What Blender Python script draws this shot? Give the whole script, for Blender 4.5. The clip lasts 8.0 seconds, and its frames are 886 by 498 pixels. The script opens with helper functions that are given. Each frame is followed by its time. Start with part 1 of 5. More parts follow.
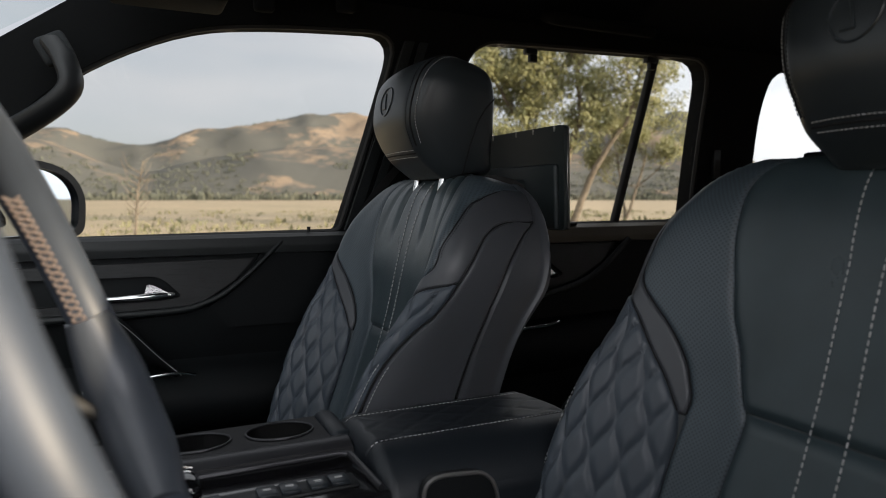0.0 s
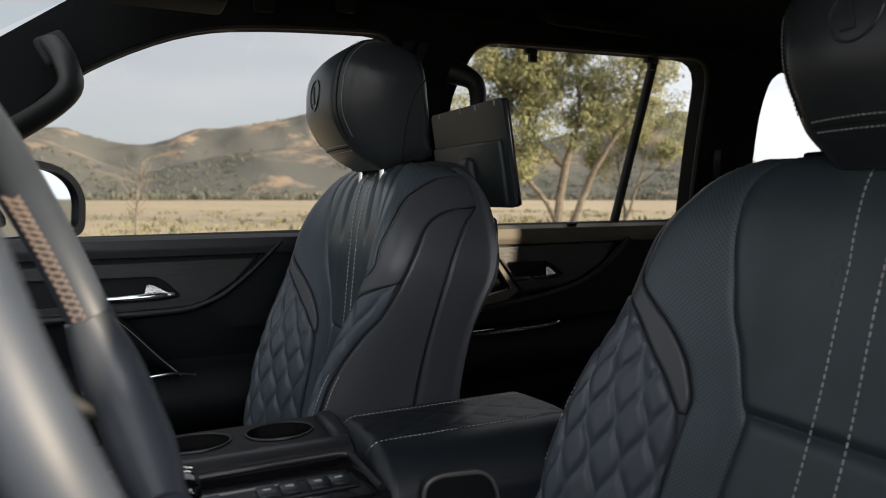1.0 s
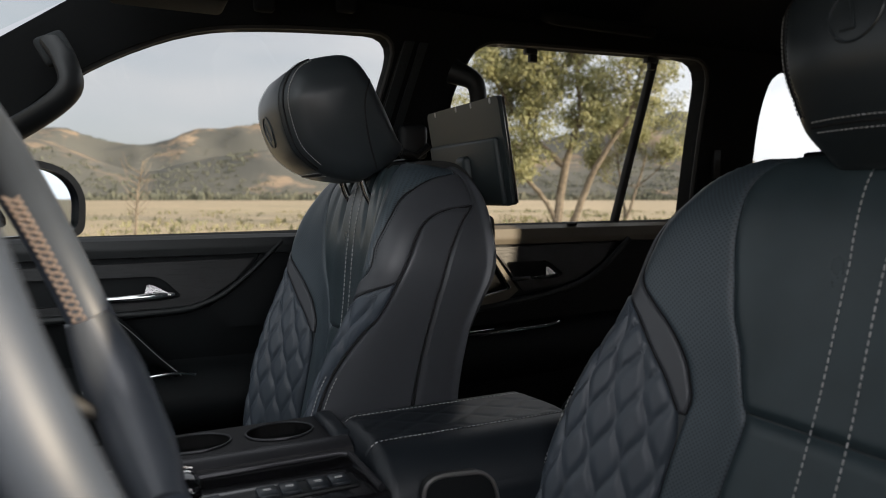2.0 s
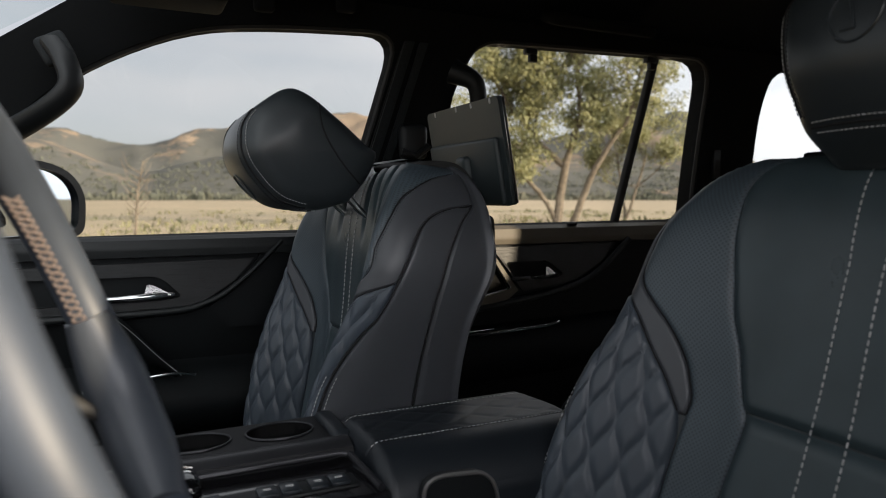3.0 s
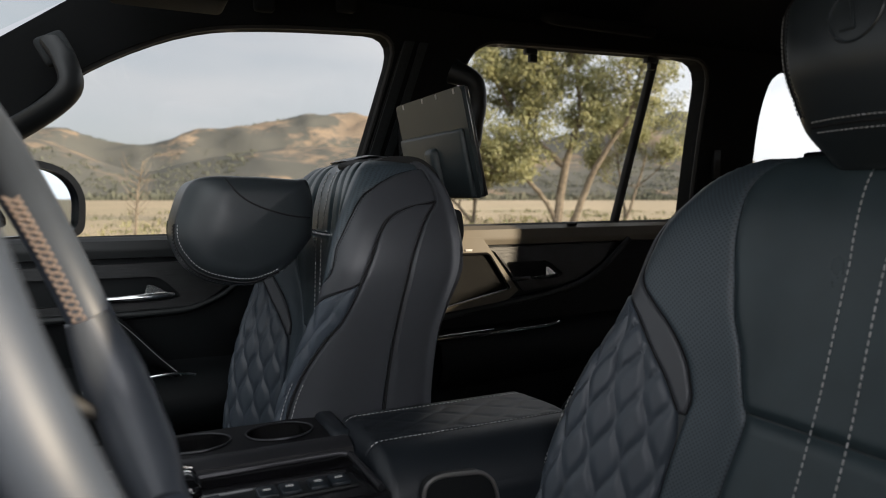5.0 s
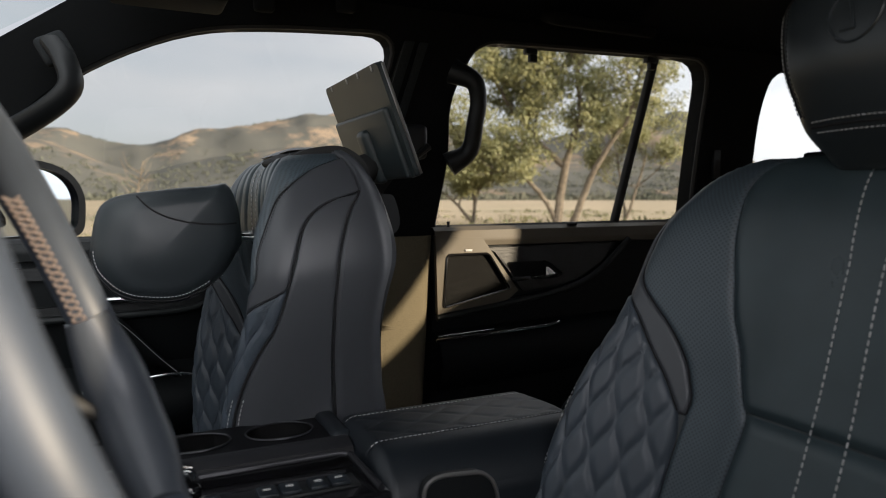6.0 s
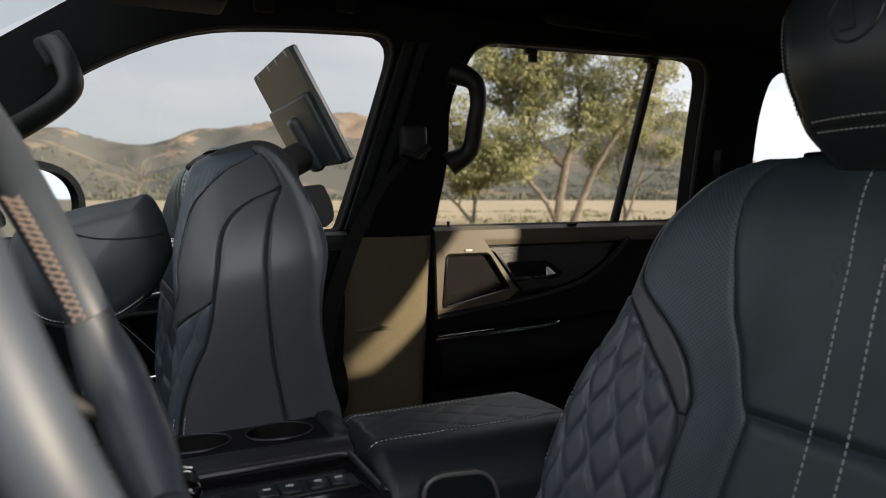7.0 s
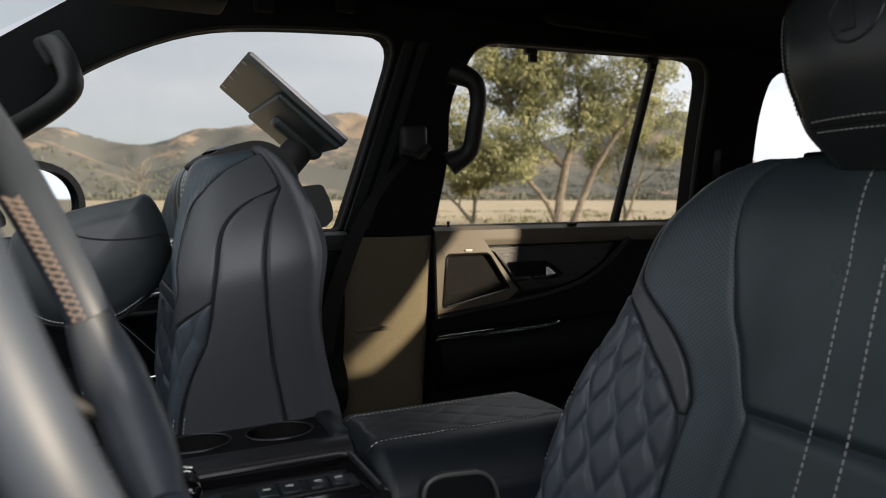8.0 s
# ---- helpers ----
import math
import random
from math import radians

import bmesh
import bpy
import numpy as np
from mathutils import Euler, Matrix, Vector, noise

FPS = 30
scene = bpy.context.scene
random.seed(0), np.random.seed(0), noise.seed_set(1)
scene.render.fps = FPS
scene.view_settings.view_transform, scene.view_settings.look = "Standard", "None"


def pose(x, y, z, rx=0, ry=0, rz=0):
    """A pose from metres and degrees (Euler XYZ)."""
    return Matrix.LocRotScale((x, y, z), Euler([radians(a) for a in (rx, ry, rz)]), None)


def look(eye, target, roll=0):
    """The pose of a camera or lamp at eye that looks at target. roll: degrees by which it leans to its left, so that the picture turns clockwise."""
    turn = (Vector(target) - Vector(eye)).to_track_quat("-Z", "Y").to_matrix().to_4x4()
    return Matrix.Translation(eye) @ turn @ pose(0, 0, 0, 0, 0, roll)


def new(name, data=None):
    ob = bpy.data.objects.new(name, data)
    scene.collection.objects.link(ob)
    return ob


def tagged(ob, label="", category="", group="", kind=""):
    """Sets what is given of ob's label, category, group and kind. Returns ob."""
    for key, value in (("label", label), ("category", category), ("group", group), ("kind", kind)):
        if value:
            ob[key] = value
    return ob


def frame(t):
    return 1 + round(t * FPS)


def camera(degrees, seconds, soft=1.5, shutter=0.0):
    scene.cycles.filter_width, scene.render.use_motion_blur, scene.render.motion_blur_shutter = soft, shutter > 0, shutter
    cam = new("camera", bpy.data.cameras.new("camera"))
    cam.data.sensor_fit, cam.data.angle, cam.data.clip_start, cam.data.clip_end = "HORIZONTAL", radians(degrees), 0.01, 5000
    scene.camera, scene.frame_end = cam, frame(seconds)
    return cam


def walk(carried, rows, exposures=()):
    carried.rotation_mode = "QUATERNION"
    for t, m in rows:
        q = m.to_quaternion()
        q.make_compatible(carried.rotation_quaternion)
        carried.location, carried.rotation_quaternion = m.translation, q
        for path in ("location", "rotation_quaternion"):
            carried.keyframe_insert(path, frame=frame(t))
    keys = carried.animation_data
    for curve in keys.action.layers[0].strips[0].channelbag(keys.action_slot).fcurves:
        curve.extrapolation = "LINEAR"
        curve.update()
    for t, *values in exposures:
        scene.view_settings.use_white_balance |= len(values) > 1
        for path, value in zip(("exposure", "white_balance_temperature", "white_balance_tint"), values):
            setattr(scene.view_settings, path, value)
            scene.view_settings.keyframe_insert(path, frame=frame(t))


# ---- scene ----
cam = camera(67.07, 8.0, soft=1.0)
cam.data.dof.use_dof = True
cam.data.dof.focus_distance = 1.25
cam.data.dof.aperture_fstop = 5.0
EYE = Vector((0.0, -0.82, 1.31))
YAW, DIP = radians(25.3), math.atan(89 / 1183)
AIM = EYE + Vector((math.sin(YAW) * math.cos(DIP), math.cos(YAW) * math.cos(DIP), -math.sin(DIP)))
walk(cam, [(0.0, look(EYE, AIM)), (8.0, look(EYE, AIM))])

# ---- light: low sun from behind on the driver's side, hazy bright sky ----
SUN_FROM = Vector((0.80, -1.0, 0.25)).normalized()
world = bpy.data.worlds.new("sky")
scene.world = world
world.use_nodes = True
wn, wl = world.node_tree.nodes, world.node_tree.links
wn.clear()
w_out, w_bg = wn.new("ShaderNodeOutputWorld"), wn.new("ShaderNodeBackground")
w_sky = wn.new("ShaderNodeTexSky")
w_sky.sky_type = "NISHITA"
w_sky.sun_disc = False
w_sky.sun_elevation = math.asin(SUN_FROM.z)
w_sky.sun_rotation = math.atan2(SUN_FROM.x, SUN_FROM.y)
w_sky.altitude = 200
w_sky.air_density, w_sky.dust_density, w_sky.ozone_density = 1.0, 2.5, 1.5
w_co, w_map, w_noise, w_ramp, w_mix = (wn.new(n) for n in ("ShaderNodeTexCoord", "ShaderNodeMapping", "ShaderNodeTexNoise", "ShaderNodeValToRGB", "ShaderNodeMix"))
w_map.inputs["Scale"].default_value = (1.2, 1.2, 5.0)
w_noise.inputs["Scale"].default_value = 2.2
w_noise.inputs["Detail"].default_value = 7
w_ramp.color_ramp.elements[0].position, w_ramp.color_ramp.elements[0].color = 0.36, (0.72, 0.72, 0.72, 1)
w_ramp.color_ramp.elements[1].position, w_ramp.color_ramp.elements[1].color = 0.64, (0.97, 0.97, 0.97, 1)
w_mix.data_type = "RGBA"
# haze scatters the sun forward: broad glow round it
w_dot, w_max, w_pow, w_gain, w_scale = (wn.new(n) for n in ("ShaderNodeVectorMath", "ShaderNodeMath", "ShaderNodeMath", "ShaderNodeMath", "ShaderNodeVectorMath"))
w_dot.operation, w_dot.inputs[1].default_value = "DOT_PRODUCT", SUN_FROM
w_max.operation, w_pow.operation, w_gain.operation = "MULTIPLY_ADD", "POWER", "MULTIPLY_ADD"
w_max.inputs[1].default_value, w_max.inputs[2].default_value = 0.5, 0.5
w_pow.inputs[1].default_value = 3.0
w_gain.inputs[1].default_value, w_gain.inputs[2].default_value = 7.0, 1.0
w_scale.operation, w_scale.inputs[0].default_value = "SCALE", (6.45, 5.97, 5.52)
wl.new(w_co.outputs["Generated"], w_dot.inputs[0])
wl.new(w_dot.outputs["Value"], w_max.inputs[0])
wl.new(w_max.outputs[0], w_pow.inputs[0])
wl.new(w_pow.outputs[0], w_gain.inputs[0])
wl.new(w_gain.outputs[0], w_scale.inputs["Scale"])
wl.new(w_scale.outputs["Vector"], w_mix.inputs["B"])
wl.new(w_co.outputs["Generated"], w_map.inputs["Vector"])
wl.new(w_map.outputs["Vector"], w_noise.inputs["Vector"])
wl.new(w_noise.outputs["Fac"], w_ramp.inputs["Fac"])
wl.new(w_ramp.outputs["Color"], w_mix.inputs["Factor"])
wl.new(w_sky.outputs["Color"], w_mix.inputs["A"])
wl.new(w_mix.outputs["Result"], w_bg.inputs["Color"])
wl.new(w_bg.outputs["Background"], w_out.inputs["Surface"])
w_bg.inputs["Strength"].default_value = 0.0545
sun_data = bpy.data.lights.new("sun", "SUN")
sun_data.energy, sun_data.angle, sun_data.color = 5.0, radians(0.8), (1.0, 0.77, 0.49)
sun = new("sun", sun_data)
sun.matrix_world = look(SUN_FROM * 30, (0, 0, 0))
scene.view_settings.exposure = 1.1
scene.view_settings.use_white_balance = True
scene.view_settings.white_balance_temperature = 5820


# ---- materials ----
def material(name, color, rough=0.6, metal=0.0, vary=0.15, vary_scale=8.0, bump=0.0, bump_scale=200.0, bump_kind="NOISE", coat=0.0, dist=0.001, spec=0.5, second=None, rough_vary=0.08):
    m = bpy.data.materials.new(name)
    m.use_nodes = True
    n, l = m.node_tree.nodes, m.node_tree.links
    b = n["Principled BSDF"]
    b.inputs["Metallic"].default_value = metal
    b.inputs["Coat Weight"].default_value = coat
    b.inputs["Coat Roughness"].default_value = 0.08
    b.inputs["Specular IOR Level"].default_value = spec
    co, no, mix = n.new("ShaderNodeTexCoord"), n.new("ShaderNodeTexNoise"), n.new("ShaderNodeMix")
    no.inputs["Scale"].default_value, no.inputs["Detail"].default_value = vary_scale, 5
    l.new(co.outputs["Object"], no.inputs["Vector"])
    mix.data_type = "RGBA"
    dark = second if second else tuple(c * (1 - vary) for c in color)
    light = color if second else tuple(min(1, c * (1 + vary)) for c in color)
    mix.inputs["A"].default_value, mix.inputs["B"].default_value = (*dark, 1), (*light, 1)
    ramp = n.new("ShaderNodeMapRange")
    ramp.inputs["From Min"].default_value, ramp.inputs["From Max"].default_value = 0.3, 0.7
    l.new(no.outputs["Fac"], ramp.inputs["Value"])
    l.new(ramp.outputs["Result"], mix.inputs["Factor"])
    l.new(mix.outputs["Result"], b.inputs["Base Color"])
    rr = n.new("ShaderNodeMapRange")
    rr.inputs["To Min"].default_value, rr.inputs["To Max"].default_value = max(0.02, rough - rough_vary), min(1, rough + rough_vary)
    l.new(no.outputs["Fac"], rr.inputs["Value"])
    l.new(rr.outputs["Result"], b.inputs["Roughness"])
    if bump:
        bu = n.new("ShaderNodeBump")
        bu.inputs["Strength"].default_value, bu.inputs["Distance"].default_value = bump, dist
        if bump_kind == "CELLS":
            tx = n.new("ShaderNodeTexVoronoi")
            tx.feature = "DISTANCE_TO_EDGE"
            tx.inputs["Scale"].default_value = bump_scale
            l.new(co.outputs["Object"], tx.inputs["Vector"])
            l.new(tx.outputs["Distance"], bu.inputs["Height"])
        else:
            tx = n.new("ShaderNodeTexNoise")
            tx.inputs["Scale"].default_value, tx.inputs["Detail"].default_value = bump_scale, 6
            l.new(co.outputs["Object"], tx.inputs["Vector"])
            l.new(tx.outputs["Fac"], bu.inputs["Height"])
        l.new(bu.outputs["Normal"], b.inputs["Normal"])
    return m


def perforated(name, color, rough):
    """Leather with staggered pin holes, laid out in metres on the UV map."""
    m = material(name, color, rough, bump=0.25, bump_scale=900, bump_kind="CELLS", dist=0.0004)
    n, l = m.node_tree.nodes, m.node_tree.links
    b = n["Principled BSDF"]
    uv, sep = n.new("ShaderNodeUVMap"), n.new("ShaderNodeSeparateXYZ")
    l.new(uv.outputs["UV"], sep.inputs["Vector"])

    def op(kind, a, c=0.0):
        k = n.new("ShaderNodeMath")
        k.operation = kind
        for i, v in enumerate((a, c)):
            if isinstance(v, (int, float)):
                k.inputs[i].default_value = v
            else:
                l.new(v, k.inputs[i])
        return k.outputs[0]

    step = 0.0056
    dots = []
    for shift in (0.0, 0.5):
        u = op("SUBTRACT", op("FRACT", op("ADD", op("DIVIDE", sep.outputs["X"], step), shift)), 0.5)
        v = op("SUBTRACT", op("FRACT", op("ADD", op("DIVIDE", sep.outputs["Y"], step * 1.1), shift)), 0.5)
        dots.append(op("ADD", op("MULTIPLY", u, u), op("MULTIPLY", v, v)))
    hole = op("LESS_THAN", op("MINIMUM", dots[0], dots[1]), 0.042)
    old = b.inputs["Base Color"].links[0].from_socket
    mix = n.new("ShaderNodeMix")
    mix.data_type = "RGBA"
    mix.inputs["B"].default_value = (0.004, 0.004, 0.005, 1)
    l.new(op("MULTIPLY", hole, 0.45), mix.inputs["Factor"])
    l.new(old, mix.inputs["A"])
    l.new(mix.outputs["Result"], b.inputs["Base Color"])
    return m


LEATHER = material("black_leather", (0.040, 0.056, 0.063), 0.31, vary=0.12, vary_scale=14, bump=0.35, bump_scale=700, bump_kind="CELLS", dist=0.0005, spec=0.5)
QUILT_LEATHER = material("quilted_leather", (0.056, 0.068, 0.085), 0.40, vary=0.1, vary_scale=14, bump=0.3, bump_scale=800, bump_kind="CELLS", dist=0.0004)
CONSOLE_LEATHER = material("console_leather", (0.010, 0.013, 0.017), 0.44, spec=0.38, vary=0.15, vary_scale=12, bump=0.3, bump_scale=700, bump_kind="CELLS", dist=0.0004)
LEATHER_SMOOTH = material("smooth_leather", (0.061, 0.064, 0.072), 0.38, vary=0.08, vary_scale=6, bump=0.2, bump_scale=1100, bump_kind="CELLS", dist=0.0003, spec=0.5)
HEAD_LEATHER = material("headrest_leather", (0.028, 0.034, 0.038), 0.36, vary=0.08, vary_scale=9, bump=0.2, bump_scale=1000, bump_kind="CELLS", dist=0.0003)
WHEEL_LEATHER = material("polished_leather", (0.036, 0.041, 0.050), 0.42, vary=0.1, vary_scale=20, bump=0.15, bump_scale=900, bump_kind="CELLS", dist=0.0003, coat=0.15)
RIM_LEATHER = material("dark_rim_leather", (0.034, 0.042, 0.057), 0.50, coat=0.0, vary=0.1, vary_scale=20, bump=0.2, bump_scale=900, bump_kind="CELLS", dist=0.0004)
WHEEL_THREAD = material("brown_grey_thread", (0.17, 0.135, 0.118), 0.7)
SATIN = material("satin_black_metal", (0.032, 0.032, 0.036), 0.38, metal=0.5, vary=0.1)
PERFORATED = perforated("perforated_leather", (0.058, 0.075, 0.089), 0.40)
SEAM = material("seam_shadow_thread", (0.008, 0.008, 0.009), 0.8, vary=0.2)
STITCH = material("grey_stitch_thread", (0.42, 0.42, 0.42), 0.6, vary=0.25, vary_scale=300)
DARK_STITCH = material("dark_thread", (0.012, 0.012, 0.013), 0.7)
TRIM = material("black_door_trim", (0.0042, 0.0052, 0.0058), 0.60, vary=0.2, vary_scale=10, bump=0.35, bump_scale=600, bump_kind="CELLS", dist=0.0005, spec=0.13)
TRIM_SOFT = material("soft_touch_trim", (0.0085, 0.0100, 0.0105), 0.48, vary=0.12, vary_scale=10, bump=0.3, bump_scale=500, bump_kind="CELLS", dist=0.0005, spec=0.3)
# lighter, warmer copy of the dark door trim: low sunlight put into the colour
SUNLIT_TRIM = material("sunlit_grained_trim", (0.074, 0.063, 0.045), 0.55, vary=0.12, vary_scale=10, bump=0.3, bump_scale=500, bump_kind="CELLS", dist=0.0005, spec=0.3)
PILLAR = material("pillar_fabric", (0.100, 0.086, 0.056), 0.9, vary=0.25, vary_scale=500, bump=0.7, bump_scale=900, dist=0.0008, spec=0.2)
HEADLINER = material("headliner_fabric", (0.006, 0.0065, 0.007), 0.95, vary=0.2, vary_scale=300, bump=0.5, bump_scale=800, dist=0.0006, spec=0.15)
WOOD = material("black_open_pore_wood", (0.0075, 0.0082, 0.0086), 0.42, spec=0.22, vary=0.4, vary_scale=30, bump=0.3, bump_scale=300, dist=0.0004)
# long open pores along the board, swirling slightly
_n, _l = WOOD.node_tree.nodes, WOOD.node_tree.links
_c, _p, _w, _b = (_n.new(k) for k in ("ShaderNodeTexCoord", "ShaderNodeMapping", "ShaderNodeTexNoise", "ShaderNodeBump"))
_p.inputs["Scale"].default_value = (4.0, 60.0, 60.0)
_w.inputs["Scale"].default_value, _w.inputs["Detail"].default_value, _w.inputs["Distortion"].default_value = 3.0, 6, 1.2
_b.inputs["Strength"].default_value, _b.inputs["Distance"].default_value = 0.7, 0.0012
_l.new(_c.outputs["Object"], _p.inputs["Vector"])
_l.new(_p.outputs["Vector"], _w.inputs["Vector"])
_l.new(_w.outputs["Fac"], _b.inputs["Height"])
_l.new(_b.outputs["Normal"], _n["Principled BSDF"].inputs["Normal"])
GLOSS = material("piano_black", (0.008, 0.008, 0.009), 0.12, vary=0.1, coat=0.6)
PLASTIC = material("matt_black_plastic", (0.008, 0.009, 0.010), 0.5, spec=0.4, vary=0.15, bump=0.2, bump_scale=700, dist=0.0003)
GREY_PLASTIC = material("dark_grey_plastic", (0.060, 0.055, 0.056), 0.42, vary=0.08, bump=0.15, bump_scale=1200, dist=0.0002)
CHROME = material("satin_chrome", (0.78, 0.78, 0.78), 0.16, metal=1.0, vary=0.05)
DARK_CHROME = material("smoked_metal", (0.30, 0.29, 0.28), 0.28, metal=1.0, vary=0.08)
RUBBER = material("black_rubber", (0.012, 0.012, 0.012), 0.7, vary=0.15)
SCREEN_BACK = material("screen_back_plastic", (0.031, 0.040, 0.042), 0.45, vary=0.08, bump=0.2, bump_scale=1100, dist=0.0002)
SCREEN = material("dark_screen_glass", (0.005, 0.005, 0.006), 0.06, vary=0.05, coat=1.0)
PAINT = material("black_car_paint", (0.002, 0.0025, 0.003), 0.35, spec=0.2, vary=0.1)
TRAY = material("shiny_black_tray_plastic", (0.003, 0.003, 0.004), 0.45, spec=0.16, vary=0.15, bump=0.1, bump_scale=700, dist=0.0002)
SWITCH = material("blue_black_switch_plastic", (0.010, 0.014, 0.019), 0.35, vary=0.1)
RIM_METAL = material("brushed_grey_rim", (0.15, 0.145, 0.14), 0.4, metal=0.3, vary=0.1)
CARPET = material("dark_carpet", (0.014, 0.014, 0.015), 1.0, vary=0.3, vary_scale=200, bump=0.8, bump_scale=500, dist=0.002)
GRILLE = material("speaker_mesh_metal", (0.0018, 0.0018, 0.0016), 0.5, spec=0.12, vary=0.6, vary_scale=700, bump=0.6, bump_scale=700, bump_kind="CELLS", dist=0.002)
BELT = material("black_belt_webbing", (0.020, 0.020, 0.021), 0.75, vary=0.2, vary_scale=250, bump=0.5, bump_scale=900, dist=0.0005)
VISOR = material("grey_visor_fabric", (0.018, 0.020, 0.0215), 0.9, vary=0.15, vary_scale=200, bump=0.4, bump_scale=700, dist=0.0005, spec=0.2)
WHITE_MARK = material("white_print", (0.45, 0.45, 0.45), 0.6)
MIRROR = material("mirror_glass", (0.42, 0.46, 0.49), 0.02, metal=1.0, vary=0.01, rough_vary=0.0)
GRASS = material("dry_grass_field", (0.315, 0.25, 0.17), 0.95, second=(0.225, 0.19, 0.122), vary_scale=0.06, bump=0.6, bump_scale=3, dist=0.1, spec=0.1)
TUFT = material("dry_brush", (0.17, 0.15, 0.085), 0.9, second=(0.10, 0.108, 0.062), vary_scale=0.4, spec=0.1)
BARK = material("oak_bark", (0.13, 0.108, 0.082), 0.95, vary=0.35, vary_scale=6, bump=1.0, bump_scale=14, dist=0.05, spec=0.1)
LEAF = material("oak_leaf", (0.25, 0.235, 0.105), 0.6, second=(0.075, 0.083, 0.038), vary_scale=1.2, spec=0.3)
WOODS = material("distant_scrub", (0.10, 0.10, 0.075), 0.9, second=(0.065, 0.07, 0.055), vary_scale=0.05, spec=0.05)
_n, _l = LEAF.node_tree.nodes, LEAF.node_tree.links
_tr, _mx = _n.new("ShaderNodeBsdfTranslucent"), _n.new("ShaderNodeMixShader")
_tr.inputs["Color"].default_value = (0.20, 0.20, 0.065, 1)
_mx.inputs[0].default_value = 0.3
_l.new(_n["Principled BSDF"].outputs[0], _mx.inputs[1])
_l.new(_tr.outputs[0], _mx.inputs[2])
_l.new(_mx.outputs[0], _n["Material Output"].inputs["Surface"])

GLASS = bpy.data.materials.new("window_glass")
GLASS.use_nodes = True
_n, _l = GLASS.node_tree.nodes, GLASS.node_tree.links
_n.clear()
_o, _t, _g, _m = (_n.new(k) for k in ("ShaderNodeOutputMaterial", "ShaderNodeBsdfTransparent", "ShaderNodeBsdfGlossy", "ShaderNodeMixShader"))
_t.inputs["Color"].default_value = (0.97, 0.98, 0.975, 1)
_g.inputs["Roughness"].default_value = 0.01
_m.inputs[0].default_value = 0.03
_l.new(_t.outputs[0], _m.inputs[1])
_l.new(_g.outputs[0], _m.inputs[2])
_l.new(_m.outputs[0], _o.inputs["Surface"])

TINTED = GLASS.copy()
TINTED.name = "tinted_windscreen"
TINTED.node_tree.nodes["Transparent BSDF"].inputs["Color"].default_value = (0.88, 0.92, 0.91, 1)


def hill_material():
    m = material("dry_hillside", (0.225, 0.168, 0.115), 1.0, second=(0.16, 0.125, 0.092), vary_scale=0.008, spec=0.05)
    n, l = m.node_tree.nodes, m.node_tree.links
    b = n["Principled BSDF"]
    co, geo, sep = n.new("ShaderNodeTexCoord"), n.new("ShaderNodeNewGeometry"), n.new("ShaderNodeSeparateXYZ")
    wood, fine = n.new("ShaderNodeTexNoise"), n.new("ShaderNodeTexNoise")
    wood.inputs["Scale"].default_value, wood.inputs["Detail"].default_value = 0.0075, 8
    fine.inputs["Scale"].default_value, fine.inputs["Detail"].default_value = 0.06, 4
    l.new(co.outputs["Object"], wood.inputs["Vector"])
    l.new(co.outputs["Object"], fine.inputs["Vector"])
    l.new(geo.outputs["Position"], sep.inputs["Vector"])
    low = n.new("ShaderNodeMapRange")
    low.inputs["From Min"].default_value, low.inputs["From Max"].default_value = 10, 130
    low.inputs["To Min"].default_value, low.inputs["To Max"].default_value = 0.08, 0.0
    l.new(sep.outputs["Z"], low.inputs["Value"])
    add, add2, ramp, mix = n.new("ShaderNodeMath"), n.new("ShaderNodeMath"), n.new("ShaderNodeMapRange"), n.new("ShaderNodeMix")
    add.operation, add2.operation = "ADD", "MULTIPLY_ADD"
    l.new(wood.outputs["Fac"], add.inputs[0])
    l.new(low.outputs["Result"], add.inputs[1])
    l.new(fine.outputs["Fac"], add2.inputs[0])
    add2.inputs[1].default_value = 0.34
    l.new(add.outputs[0], add2.inputs[2])
    ramp.inputs["From Min"].default_value, ramp.inputs["From Max"].default_value = 0.55, 0.66
    l.new(add2.outputs[0], ramp.inputs["Value"])
    mix.data_type = "RGBA"
    l.new(ramp.outputs["Result"], mix.inputs["Factor"])
    l.new(b.inputs["Base Color"].links[0].from_socket, mix.inputs["A"])
    # scrub colour, lightened towards grey to stand in for distance haze
    mix.inputs["B"].default_value = (0.080, 0.078, 0.068, 1)
    l.new(mix.outputs["Result"], b.inputs["Base Color"])
    return m


HILL = hill_material()


# ---- building helpers ----
def thing(name, label, category, m=None, group="", kind=""):
    ob = tagged(new(name), label, category, group, kind)
    if m is not None:
        ob.matrix_basis = m
    return ob


def part(name, bm, mat, parent=None, label="", smooth=True, m=None):
    """Links a bmesh as one mesh object, under a thing or a part."""
    me = bpy.data.meshes.new(name)
    bmesh.ops.recalc_face_normals(bm, faces=bm.faces)
    bm.to_mesh(me)
    bm.free()
    me.materials.append(mat)
    if smooth:
        me.shade_smooth()
        me.set_sharp_from_angle(angle=radians(38))
    ob = new(name, me)
    ob.parent = parent
    if m is not None:
        ob.matrix_basis = m
    return tagged(ob, label)


